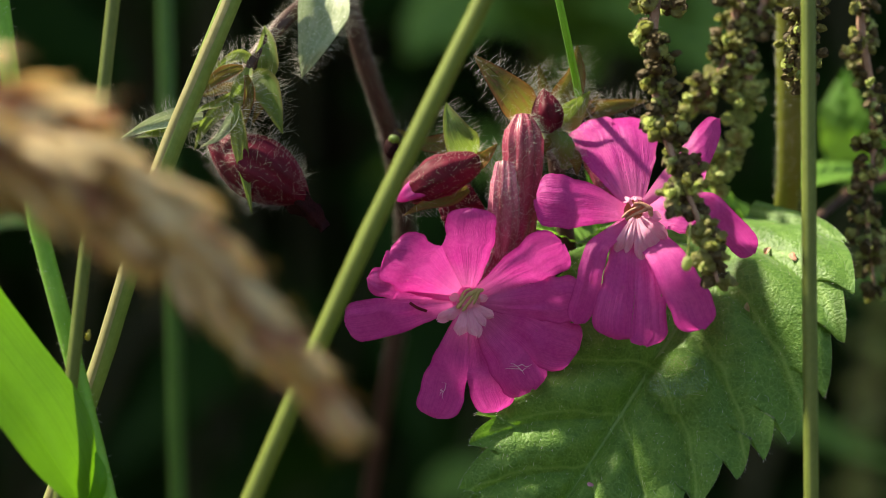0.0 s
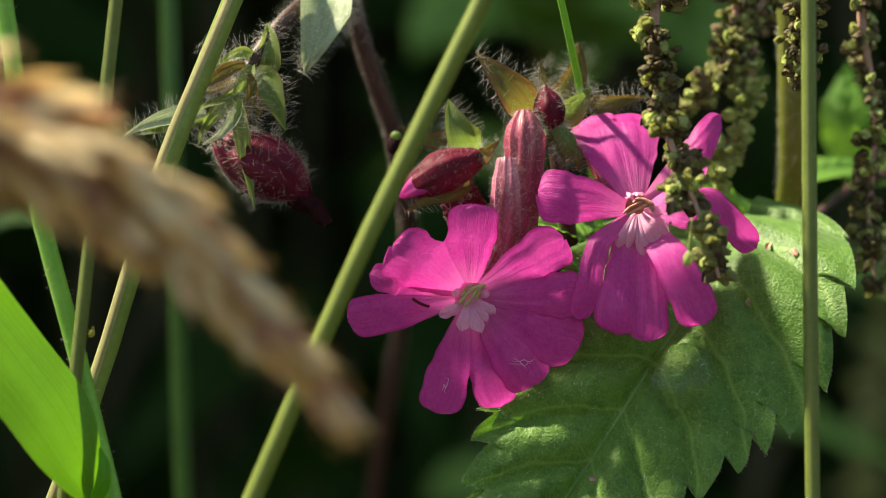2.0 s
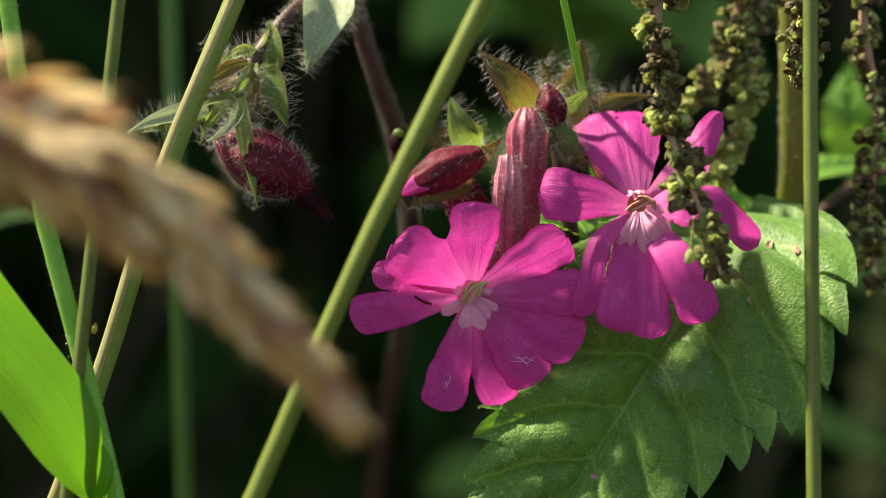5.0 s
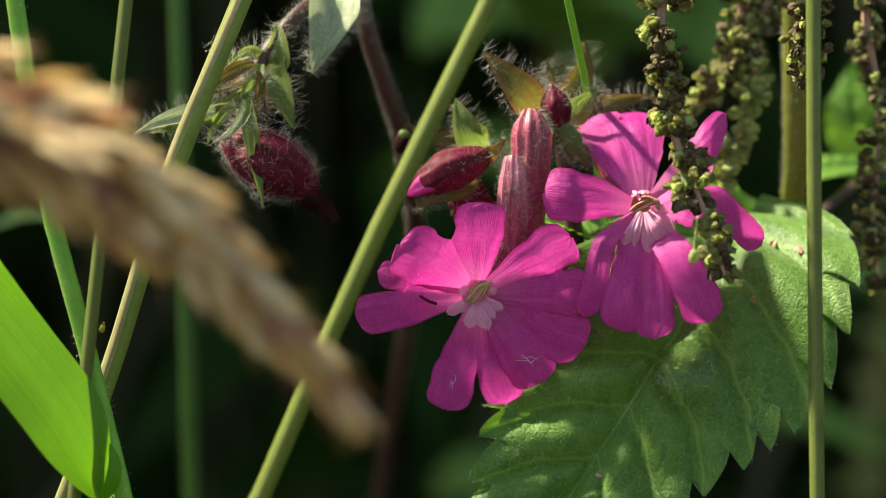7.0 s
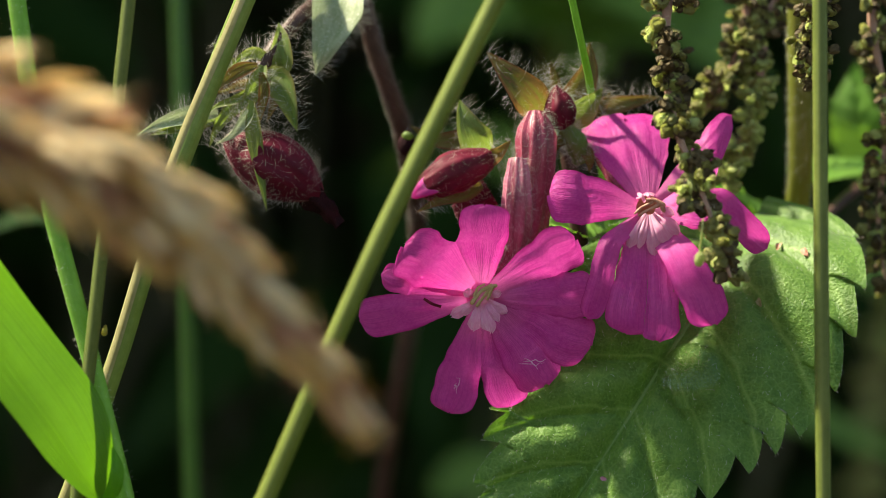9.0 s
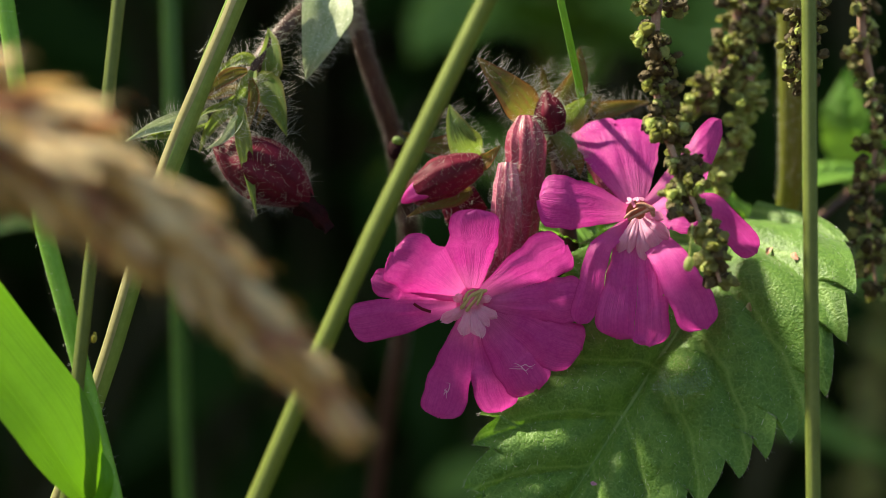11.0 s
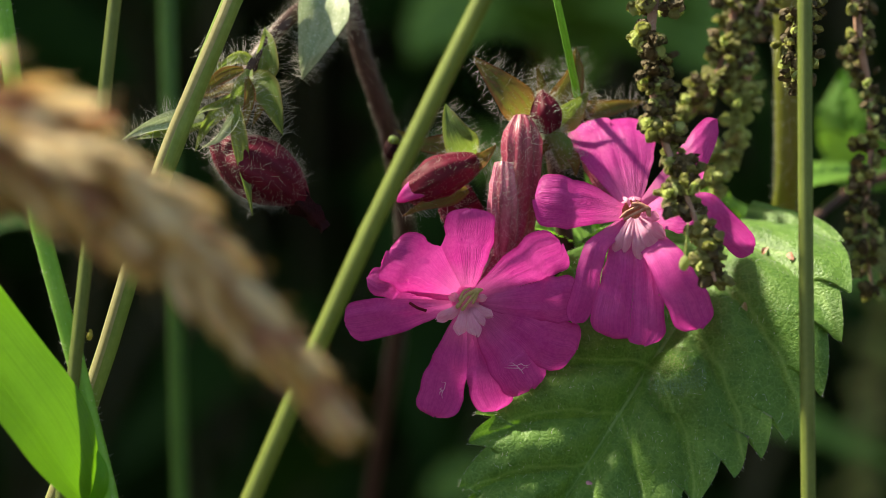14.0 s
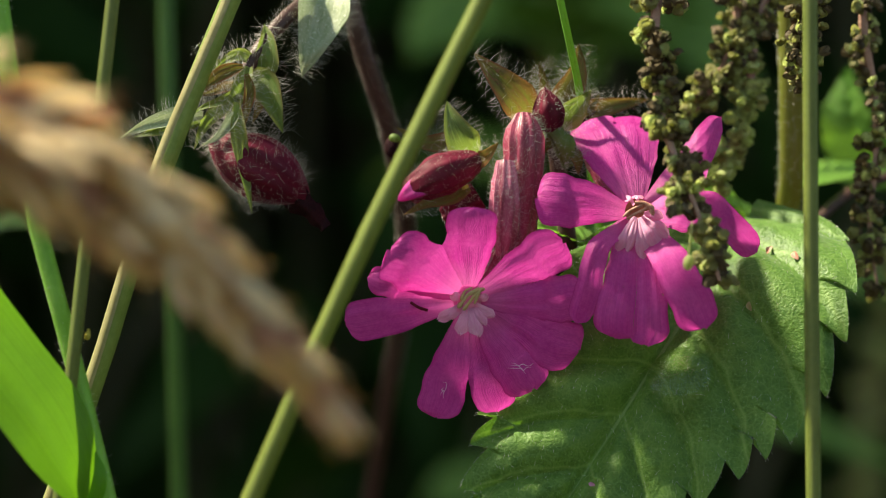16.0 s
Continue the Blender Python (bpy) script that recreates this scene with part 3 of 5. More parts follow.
def build_campion():
    plant = thing("red_campion", None, "red campion with two open magenta flowers and hairy buds", "wildflower", "campion plants")
    rng = random.Random(21)
    # main stalk from the ground to the flower cluster
    stem = spline([(8, 55, -3), (6, 40, 180), (10, 22, 380), (13.4, 14.0, 498.3), (11.8, 11.0, 508.3), (11.2, 10.0, 513.2)], 60)
    part("stem", Sheet().tube(stem, lambda v: 1.5 - 0.6 * v, 10, bumpy=0.15), CAMPION_STEM, plant)
    c1, c2 = (2.5, 1.5, 494.8), (19.4, 3.5, 503.6)
    F1, F2 = (0.05, -1.0, -0.28), (0.05, -1.0, 0.1)
    flower(plant, c1, F1, [
        (0.60, [((2.9, -2.0, 504.0), 2.5, 0.5, 0.0), ((-5.3, -1.0, 499.9), 3.0, 0.5, 0.0)]),
        (0.62, [((-7.5, 0.6, 497.0), 1.5, 0.4, 0.0), ((-9.8, 2.0, 492.5), 2.15, 0.4, 0.1)]),
        (0.54, [((-0.9, 4.4, 483.0), 2.3, 0.3, 0.0), ((5.5, 4.0, 483.5), 2.1, 0.3, 0.0)]),
        (0.62, [((9.0, 3.0, 485.7), 2.5, 0.4, 0.0), ((13.5, 2.2, 489.5), 2.75, 0.4, 0.0)]),
        (0.62, [((13.9, 0.4, 495.0), 2.45, 0.4, 0.1), ((11.9, -1.0, 500.6), 2.55, 0.4, 0.1)]),
    ], "open magenta campion flower with cleft petals", [
        ((-0.7, 1.0, 492.9), 0.62), ((0.3, 1.0, 493.2), 0.55), ((1.5, 1.0, 491.4), 0.72), ((3.3, 1.0, 491.3), 0.8), ((4.2, 1.0, 492.4), 0.5), ((5.1, 1.0, 493.3), 0.55), ((0.7, 1.0, 495.5), 0.5), ((4.5, 1.0, 495.4), 0.45)], SCALE_M, 3, ANTHER, 0.32,
        threads=((((3.5, 1.0, 496.2), (2.5, 1.0, 495.6), (1.6, 1.0, 494.5)), 0.24), (((3.3, 1.0, 495.8), (2.8, 1.0, 495.1), (2.1, 1.0, 494.2)), 0.2), (((2.8, 1.0, 496.2), (2.1, 1.0, 495.9), (1.8, 1.0, 495.2)), 0.2), (((2.6, 1.0, 495.5), (3.0, 1.0, 495.8), (3.7, 1.0, 496.0)), 0.22), (((3.0, 1.0, 494.6), (3.3, 1.0, 495.3), (3.5, 1.0, 495.8)), 0.2)))
    flower(plant, c2, F2, [
        (0.86, [((14.9, 9.6, 513.2), 2.55, 0.9, 0.2), ((19.5, 10.0, 513.7), 2.55, 0.9, 0.2)], 0.34),
        (0.9, [((9.3, 0.6, 505.1), 2.7, 0.7, 0.4)]),
        (0.9, [((13.2, 0.2, 492.6), 1.3, 0.5, 0.2, (15.6, 0.5, 500.4))], 0.7),
        (0.93, [((17.0, -0.6, 491.2), 2.45, 1.2, 0.3), ((20.2, -0.9, 490.4), 2.2, 1.2, 0.3)], 0.6),
        (0.9, [((25.6, -1.0, 492.0), 2.2, 0.9, -0.3, (22.4, 0.0, 498.7))], 0.5),
        (0.9, [((31.2, 1.0, 499.6), 1.5, 0.5, 0.4, (25.7, 1.0, 504.8))]),
        (0.9, [((25.3, 0.0, 502.8), 1.6, 0.5, 0.2), ((28.2, 6.0, 513.3), 1.15, 0.5, 0.3)], 0.5),
    ], "magenta campion flower turned aside with drooping petals", [
        ((17.1, 2.0, 499.4), 0.6), ((18.2, 2.0, 499.5), 0.5), ((19.8, 2.0, 498.6), 0.7), ((21.3, 2.0, 499.5), 0.95), ((22.4, 2.0, 501.0), 0.7), ((18.2, 3.0, 505.2), 0.25), ((19.2, 3.0, 505.2), 0.22), ((21.9, 2.0, 503.0), 0.5)], SCALE_M, 7, ANTHER_BROWN, 0.26, 0.8, True,
        threads=((((17.8, 2.0, 503.0), (18.6, 2.0, 503.7), (19.5, 2.0, 504.1)), 0.2), (((18.2, 2.0, 502.8), (19.0, 2.0, 503.3), (20.1, 2.0, 503.8)), 0.22), (((19.0, 2.0, 504.4), (19.8, 2.0, 504.4), (20.5, 2.0, 504.0)), 0.3), (((19.5, 2.0, 504.6), (20.3, 2.0, 504.1), (20.7, 2.0, 503.5)), 0.26)))

    def calyx(points, radius, material, hairs, length, label, ridge=0.09, droop=None, ridges=10, seg=40, fine=0.0105):
        path = spline(points, 24)
        ob = part("calyx", Sheet().tube(path, radius, seg, ridge, ridges, bumpy=0.16), material, plant, label)
        part("calyx_hair", tube_hairs(Sheet(), rng, path, radius, hairs, length, droop=droop, r=fine), HAIR, ob, kind="stuff")
        return ob

    def bract(points, half, material, face=FRONT, hairs=50, length=1.0, cup=0.3, parent=None, name="bract"):
        path = spline(points, 14)
        ob = part(name, Sheet().ribbon(path, lambda v: half * spear(v), face, 8, cup=cup, wave=half * 0.12, seed=half), material, parent or plant)
        part("bract_hair", edge_hairs(Sheet(), rng, path, lambda v: half * spear(v), face, hairs, length), HAIR, ob, kind="stuff")
        return ob

    part("fallen_filament", Sheet().tube(spline([(-3.3, 0.9, 494.6), (-2.5, 0.7, 494.1), (-1.6, 0.8, 493.8)], 6), 0.16, 6), CALYX_DARK, plant, "dark red filament lying on a petal")
    # tall ribbed calyx of the first flower, the seam of an unopened bud beside it
    calyx([(8.1, 5.0, 513.6), (8.1, 4.5, 510.4), (7.9, 5.0, 506.4), (7.4, 6.0, 502.4), (6.0, 8.0, 498.3), (3.8, 8.0, 495.1)],
          lambda v: 0.5 + 1.45 * math.sin(min(v * 6 + 0.12, 1) * 1.57) - 0.9 * max(v - 0.6, 0), CALYX, 1500, 0.9, "ribbed purple-red hairy calyx")
    calyx([(6.2, 2.5, 508.7), (6.1, 2.0, 505.7), (6.1, 3.0, 502.3), (6.0, 5.0, 499.5)], lambda v: 1.3 * math.sin(0.5 + v * 2.2) + 0.2, CALYX_PALE, 1000, 0.75, "pinkish ribbed hairy calyx")
    calyx([(14.4, 10.0, 512.0), (16.1, 9.0, 508.2), (18.8, 6.0, 504.1)], lambda v: 0.9 + 0.6 * v, CALYX, 120, 0.8, "purple-red hairy calyx behind the petals")
    # the dark calyx colour does the work of shade on this one
    calyx([(3.6, 9.0, 505.3), (2.1, 9.0, 504.4), (0.4, 10.0, 503.7)], lambda v: 1.4 + 0.4 * math.sin(v * 3), CALYX_DARK, 180, 0.8, "red hairy calyx with shade in its dark colour")
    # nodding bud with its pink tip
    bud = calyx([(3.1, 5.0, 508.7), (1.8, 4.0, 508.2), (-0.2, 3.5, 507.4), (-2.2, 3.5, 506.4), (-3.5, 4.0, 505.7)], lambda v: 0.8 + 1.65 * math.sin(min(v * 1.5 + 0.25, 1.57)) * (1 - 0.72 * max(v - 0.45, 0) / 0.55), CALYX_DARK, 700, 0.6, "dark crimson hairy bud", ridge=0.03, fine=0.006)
    tip = spline([(-1.4, 3.4, 506.6), (-2.9, 2.9, 505.9), (-4.6, 3.2, 504.8)], 12)
    part("bud_petal", Sheet().tube(tip, lambda v: 1.25 * (1 - v) ** 0.6 + 0.05, 18, 0.22, 3), PETAL, bud, "rolled magenta petals of the bud")
    for pts, half, mt in (
            ([(3.2, 6.0, 509.3), (1.8, 5.0, 511.0), (0.9, 5.0, 513.0), (0.3, 5.5, 514.9)], 1.8, BRACT_GREEN),
            ([(3.5, 5.0, 508.7), (4.4, 3.0, 509.4), (5.5, 2.5, 510.6)], 0.9, BRACT),
            ([(2.6, 6.0, 506.1), (0.3, 4.0, 505.1), (-2.2, 3.0, 504.3), (-4.1, 3.0, 503.3)], 0.95, BRACT),
            ([(3.2, 7.0, 508.1), (0.9, 8.0, 510.6), (-2.0, 8.0, 510.8), (-4.9, 8.0, 512.4)], 1.3, BRACT)):
        bract(pts, half, mt, hairs=90, length=1.05)
    # crown of bracts over the cluster
    for pts, half, mt in (
            ([(8.8, 9.0, 513.2), (7.6, 7.0, 515.1), (5.5, 6.5, 517.4), (3.1, 7.0, 519.9)], 2.0, BRACT),
            ([(11.2, 11.0, 512.7), (10.7, 12.0, 515.4), (10.3, 12.0, 517.7), (9.9, 12.0, 519.4)], 0.9, BRACT),
            ([(11.8, 12.0, 513.0), (13.0, 12.0, 516.0), (13.9, 12.0, 518.3), (14.0, 12.0, 521.3)], 1.7, BRACT),
            ([(12.0, 9.0, 512.6), (13.1, 8.0, 513.7), (14.3, 8.0, 515.1), (15.1, 8.0, 516.2)], 1.5, BRACT_GREEN),
            ([(12.8, 14.0, 512.9), (15.8, 14.5, 514.4), (18.8, 15.0, 515.1), (21.7, 15.0, 515.7)], 1.25, BRACT),
            ([(9.8, 12.0, 512.1), (11.2, 10.0, 511.2), (12.6, 10.0, 511.2), (14.4, 11.0, 511.8)], 1.0, BRACT_GREEN)):
        bract(pts, half, mt, hairs=120, length=1.4)
    # pale woolly joint below the crown and a dry curl beside it
    knob = spline([(10.6, 8.0, 512.6), (11.6, 7.0, 511.4), (12.4, 7.0, 510.0), (12.9, 8.0, 508.6)], 10)
    wool = lambda v: 0.4 + 0.75 * math.sin(math.pi * (0.1 + 0.8 * v))
    joint = part("joint", Sheet().tube(knob, wool, 16, 0.12, 5, bumpy=0.5), BRACT_GREEN, plant, "pale green woolly joint of the stalk")
    part("joint_hair", tube_hairs(Sheet(), rng, knob, wool, 700, 1.0), HAIR, joint, kind="stuff")
    part("dry_curl", Sheet().ribbon(spline([(12.8, 11.5, 511.4), (13.7, 11.0, 512.6), (14.7, 11.5, 513.3), (15.9, 12.0, 514.3)], 10), lambda v: 0.34 * (1.1 - v), (0.2, -1, 0.3), 5, cup=0.8, wave=0.3), WITHERED, plant, "dry brown curled bract")
    for pts, half in (([(12.8, 12.0, 512.2), (14.1, 12.5, 512.9), (15.4, 12.5, 514.6), (16.3, 12.5, 516.2)], 0.85), ([(11.4, 7.0, 511.0), (10.2, 6.0, 510.2), (9.9, 6.0, 508.8)], 0.6), ([(12.8, 7.0, 510.2), (13.6, 6.5, 509.0), (13.7, 7.0, 507.4)], 0.7)):
        bract(pts, half, BRACT, hairs=70, length=1.1)
    # small closed bud in the crown
    calyx([(10.9, 7.0, 512.1), (10.7, 6.5, 513.6), (10.5, 6.5, 514.9), (10.3, 6.5, 516.4)], lambda v: 0.1 + 1.45 * max(math.sin(math.pi * (0.2 + 0.79 * v)), 0) ** 1.1, CALYX_DARK, 240, 0.9, "small closed red hairy bud", ridge=0.1, ridges=5)
    return plant


def build_second_campion():
    plant = thing("red_campion", None, "red campion shoot with a withered hairy flower head", "wildflower", "campion plants")
    rng = random.Random(33)
    stem = spline([(-25, 130, -3), (-10, 120, 200), (-10.5, 100.0, 463.9), (-5.6, 66.0, 491.5), (-4.6, 36.0, 505.2), (-5.8, 26.0, 512.5), (-7.9, 22.0, 519.0), (-10.0, 20.0, 525.0), (-11.2, 20.0, 530.4)], 60)
    part("stem", Sheet().tube(stem, lambda v: 1.4 - 0.35 * v, 10, bumpy=0.1), CAMPION_STEM, plant, "dark purple-brown hairy stalk")
    part("stem_hair", tube_hairs(Sheet(), rng, stem, 1.05, 2600, 0.55, span=(0.86, 1.0), r=0.006), HAIR, plant, kind="stuff")
    arm = spline([(-10.6, 20.0, 529.2), (-13.3, 14.0, 526.5), (-16.0, 9.0, 523.9), (-18.1, 7.0, 521.2), (-20.4, 6.0, 517.3), (-21.8, 6.0, 513.0)], 30)
    part("side_stem", Sheet().tube(arm, lambda v: 0.85 - 0.1 * v, 9, bumpy=0.1), CAMPION_STEM, plant)
    part("stem_hair", tube_hairs(Sheet(), rng, arm, 0.75, 700, 0.95, r=0.008), HAIR, plant, kind="stuff")
    rad = lambda v: 0.2 + 3.0 * math.sin(math.pi * (0.02 + 0.94 * v)) ** 0.85
    path = spline([(-23.7, 6.0, 511.0), (-21.2, 5.5, 509.5), (-18.6, 5.0, 508.1), (-16.3, 5.0, 506.7), (-14.0, 5.5, 505.1)], 22)
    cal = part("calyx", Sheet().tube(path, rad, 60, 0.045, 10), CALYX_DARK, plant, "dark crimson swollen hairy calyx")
    part("calyx_hair", tube_hairs(Sheet(), rng, path, rad, 1100, 1.25, away=0.5, span=(0.0, 0.9), r=0.0075), HAIR, cal, kind="stuff")
    wit = spline([(-15.2, 5.5, 505.5), (-13.7, 5.5, 504.2), (-12.9, 6.0, 503.2), (-11.9, 6.0, 502.1)], 10)
    part("withered_petals", Sheet().tube(wit, lambda v: 1.35 - 0.75 * v, 14, 0.22, 5, bumpy=0.6), WITHERED, plant, "shrivelled blackish petals")

    def bract(points, half, material, face=FRONT, hairs=100, length=1.3, cup=0.5):
        p = spline(points, 14)
        ob = part("bract", Sheet().ribbon(p, lambda v: half * spear(v), face, 8, cup=cup, wave=half * 0.35, seed=half * 3), material, plant)
        part("bract_hair", edge_hairs(Sheet(), rng, p, lambda v: half * spear(v), face, hairs, length), HAIR, ob, kind="stuff")

    for pts, half, mt in (
            ([(-24.3, 5.0, 513.5), (-26.5, 4.0, 513.3), (-29.4, 4.0, 512.6), (-32.7, 4.0, 511.1)], 1.0, BRACT_PALE),
            ([(-24.3, 5.2, 513.0), (-26.4, 4.6, 512.4), (-29.0, 4.6, 511.8), (-31.4, 4.6, 511.2)], 0.8, BRACT_GREEN),
            ([(-19.6, 6.0, 517.2), (-18.5, 5.0, 517.0), (-17.6, 4.5, 515.4), (-16.2, 4.0, 511.6)], 1.5, BRACT_GREEN),
            ([(-18.1, 7.0, 517.4), (-18.0, 6.0, 519.1), (-17.9, 6.0, 521.0), (-18.3, 7.0, 522.9)], 1.35, BRACT_GREEN),
            ([(-20.8, 3.0, 514.7), (-20.5, 2.5, 511.3), (-19.9, 2.5, 507.6), (-19.2, 2.5, 503.4)], 0.85, BRACT_GREEN),
            ([(-20.2, 4.0, 518.3), (-21.9, 4.0, 517.8), (-23.7, 4.0, 516.6), (-25.1, 4.0, 514.9)], 0.8, BRACT),
            ([(-20.8, 4.0, 515.5), (-22.8, 4.0, 513.8), (-24.4, 4.0, 511.8), (-25.2, 4.0, 509.9)], 0.85, BRACT_GREEN),
            ([(-20.6, 3.0, 514.0), (-21.4, 2.5, 512.6), (-22.6, 2.5, 511.2), (-24.4, 2.5, 510.2)], 0.6, BRACT_PALE),
            ([(-19.7, 5.0, 518.4), (-20.4, 4.0, 516.1), (-21.4, 4.0, 513.8), (-22.2, 4.0, 511.6)], 1.0, BRACT_GREEN),
            ([(-18.7, 6.0, 517.4), (-18.3, 5.0, 516.5), (-18.6, 5.0, 514.6), (-19.4, 5.0, 512.5)], 0.75, BRACT),
            ([(-20.4, 5.0, 516.6), (-22.2, 4.4, 516.2), (-24.0, 4.4, 515.6), (-25.4, 4.4, 515.8)], 0.55, BRACT),
            ([(-20.6, 4.4, 516.0), (-22.4, 3.8, 514.8), (-24.0, 3.8, 514.3), (-25.8, 3.8, 513.2)], 0.5, BRACT_GREEN),
            ([(-19.9, 4.0, 517.6), (-19.5, 3.6, 515.8), (-19.9, 3.6, 513.6), (-20.6, 3.6, 511.0)], 0.6, BRACT),
            ([(-19.0, 6.0, 518.8), (-20.6, 5.6, 519.6), (-22.2, 5.6, 519.0), (-23.6, 5.6, 517.6)], 0.7, BRACT_GREEN),
            ([(-21.8, 6.0, 519.1), (-23.3, 6.0, 518.5), (-24.1, 6.0, 519.6), (-25.0, 6.0, 520.8)], 0.7, BRACT_GREEN)):
        bract(pts, half, mt)
    # pale leaf on the upper joint
    for pts, half, mt in (
            ([(-11.6, 12.0, 527.0), (-12.4, 10.0, 524.2), (-13.3, 9.0, 521.4), (-14.6, 9.0, 517.6)], 2.7, BRACT_PALE),
            ([(-11.5, 14.0, 528.0), (-10.8, 13.0, 525.5), (-10.5, 13.0, 524.3), (-11.1, 13.0, 522.4)], 1.2, BRACT_PALE)):
        bract(pts, half, mt, hairs=320, length=1.2)
    # green seed capsule far behind the grass stalk
    sh = Sheet().blob((-5.2, 12.0, 510.5), 1.0, 12, 8, (0, 0, 1), 1.15)
    part("young_bud", sh, WITHERED, plant, "small blackish bud")
    part("bud_cap", Sheet().blob((-5.1, 11.5, 511.4), 0.62, 10, 6, (0.3, 0, 1), 0.8), BRACT_GREEN, plant, "green tip of the blackish bud")
    return plant


build_campion()
build_second_campion()


# ---- nettle ----
def nettle_leaf(plant, points, half, face, seed, teeth=11, name="leaf", cup=0.12, veins=True, rows=150, heart=0.0, fringe=0, lean=0.0, material=None, face_end=None):
    """A toothed leaf with a sunken midrib, side veins and puffed fields between them; heart: how far its lobes reach back past the stalk."""
    path = spline(points, rows)
    tan = tangents(path)

    def outline(v):
        if v < 0.24:
            return half * max(math.sin(v / 0.24 * 1.57), 0.0) ** 0.24
        return half * max(1 - ((v - 0.24) / 0.76) ** 1.7, 0.0) ** 0.95

    def place(v, u, c, t):
        turn = min(max((v - 0.05) / 0.22, 0), 1)
        side = t.cross(vec(face).lerp(vec(face_end or face), turn * turn * (3 - 2 * turn))).normalized()
        nor = side.cross(t).normalized()
        w = outline(v) + 0.02
        s = (v * teeth + 0.16 * math.sin(v * 31 + seed) + (0.35 if u < 0 else 0.0)) % 1.0
        cut = 1 - (1 - s / 0.86) ** 1.9 if s < 0.86 else (1 - s) / 0.14
        edge = max(abs(u) - 0.5, 0) / 0.5
        w *= 1 - lean * u * max(1 - v / 0.45, 0)
        if u < 0:
            w *= 1 - lean * 0.9 * min(max((v - 0.25) / 0.25, 0), 1)
        k = w * (1 - edge * 0.145 * (1 - cut))
        push = edge * edge * w * 0.13 * cut - heart * (0.35 if u > 0 else 1.0) * abs(u) ** 1.3 * max(1 - v / 0.3, 0) ** 1.5
        q = (v - abs(u) * 0.16) * 9.0
        field = abs(math.sin(math.pi * q)) ** 0.6
        puff = 0.105 * half * field * min(abs(u) * 4, 1) * (1 - 0.4 * abs(u))
        h = cup * w * (abs(u) ** 1.3) + puff + 0.08 * half * noise.noise(Vector((u * 1.5 + seed, v * 3.2, seed)))
        h += 0.010 * half * noise.noise(Vector((u * 9 + seed, v * 22, seed))) - 0.035 * half * math.exp(-(u * 20) ** 2)
        h += edge * 0.06 * half * noise.noise(Vector((u * 3, v * teeth * 1.1, seed + 5)))
        return c + side * k * u + t * push + nor * h

    nu = 60
    grid = [[place(j / rows, -1 + 2 * i / nu, path[j], tan[j]) for i in range(nu + 1)] for j in range(rows + 1)]
    ob = part(name, Sheet().grid(grid), material or NETTLE, plant)
    if veins:
        rib = [grid[j][nu // 2] - vec(face).normalized() * 0.012 * half for j in range(rows + 1)]
        part("midrib", Sheet().tube(rib, lambda v: 0.028 * half * (1.1 - v), 6), VEIN, ob)
    if fringe:
        rng = random.Random(int(seed * 10))
        sh = Sheet()
        for _ in range(fringe):
            j, e = rng.randrange(2, rows - 2), rng.choice((0, nu))
            q = grid[j][e]
            out = (q - grid[j][e + (3 if e == 0 else -3)]).normalized()
            sh.hair(q, out + tan[j] * 0.8 + Vector((rng.gauss(0, 0.3), rng.gauss(-0.2, 0.3), rng.gauss(0, 0.3))), rng.uniform(0.15, 0.45), 0.011)
        for _ in range(fringe * 2):
            q = grid[rng.randrange(2, rows - 2)][rng.randrange(2, nu - 2)]
            sh.hair(q, vec(face) + Vector((rng.gauss(0, 0.5), rng.gauss(0, 0.5), rng.gauss(0, 0.5))), rng.uniform(0.2, 0.6), 0.012)
        part("leaf_hair", sh, HAIR, ob, kind="stuff")
    return ob


def fruit_meshes():
    """Little nettle fruits in three tones, each a lens-shaped nut held between two pairs of pointed scales."""
    made = []
    rng = random.Random(2)
    for k, mt in enumerate((SEED, SEED_DARK, SEED_PALE)):
        sh = Sheet()
        sh.tube(spline([(0, 0, -0.15), (0, 0, 0.3), (0, 0, 0.8), (0, 0, 1.15)], 8), lambda v: 0.07 + 0.44 * math.sin(math.pi * min(v * 0.97 + 0.01, 1)) ** 0.8, 10, flat=0.5, bumpy=0.14)
        for a, ln, w, flare in ((90, 1.22, 0.58, 0.36), (272, 1.05, 0.55, 0.42), (5, 0.75, 0.28, 0.66), (182, 0.6, 0.3, 0.62)):
            d = Vector((math.cos(radians(a)), 0.85 * math.sin(radians(a)), 0))
            p = spline([(0, 0, -0.1), d * flare * 0.8 + Vector((0, 0, ln * 0.3)), d * flare + Vector((0, 0, ln * 0.7)), d * (flare * 0.75 + 0.08 * k) + Vector((0, 0, ln))], 6)
            sh.ribbon(p, lambda v: w * max(math.sin(math.pi * (0.12 + 0.8 * v)), 0.05) ** 0.7, d, 4, cup=-0.35, wave=0.24, wave_n=4, seed=a + k)
        for _ in range(7):
            sh.hair((rng.uniform(-0.4, 0.4), rng.uniform(-0.3, 0.3), rng.uniform(0.3, 1.0)), (rng.gauss(0, 1), rng.gauss(0, 1), 0.6), 0.4, 0.011)
        made.append(sh.mesh("fruit", mt))
    return made


FRUIT = fruit_meshes()


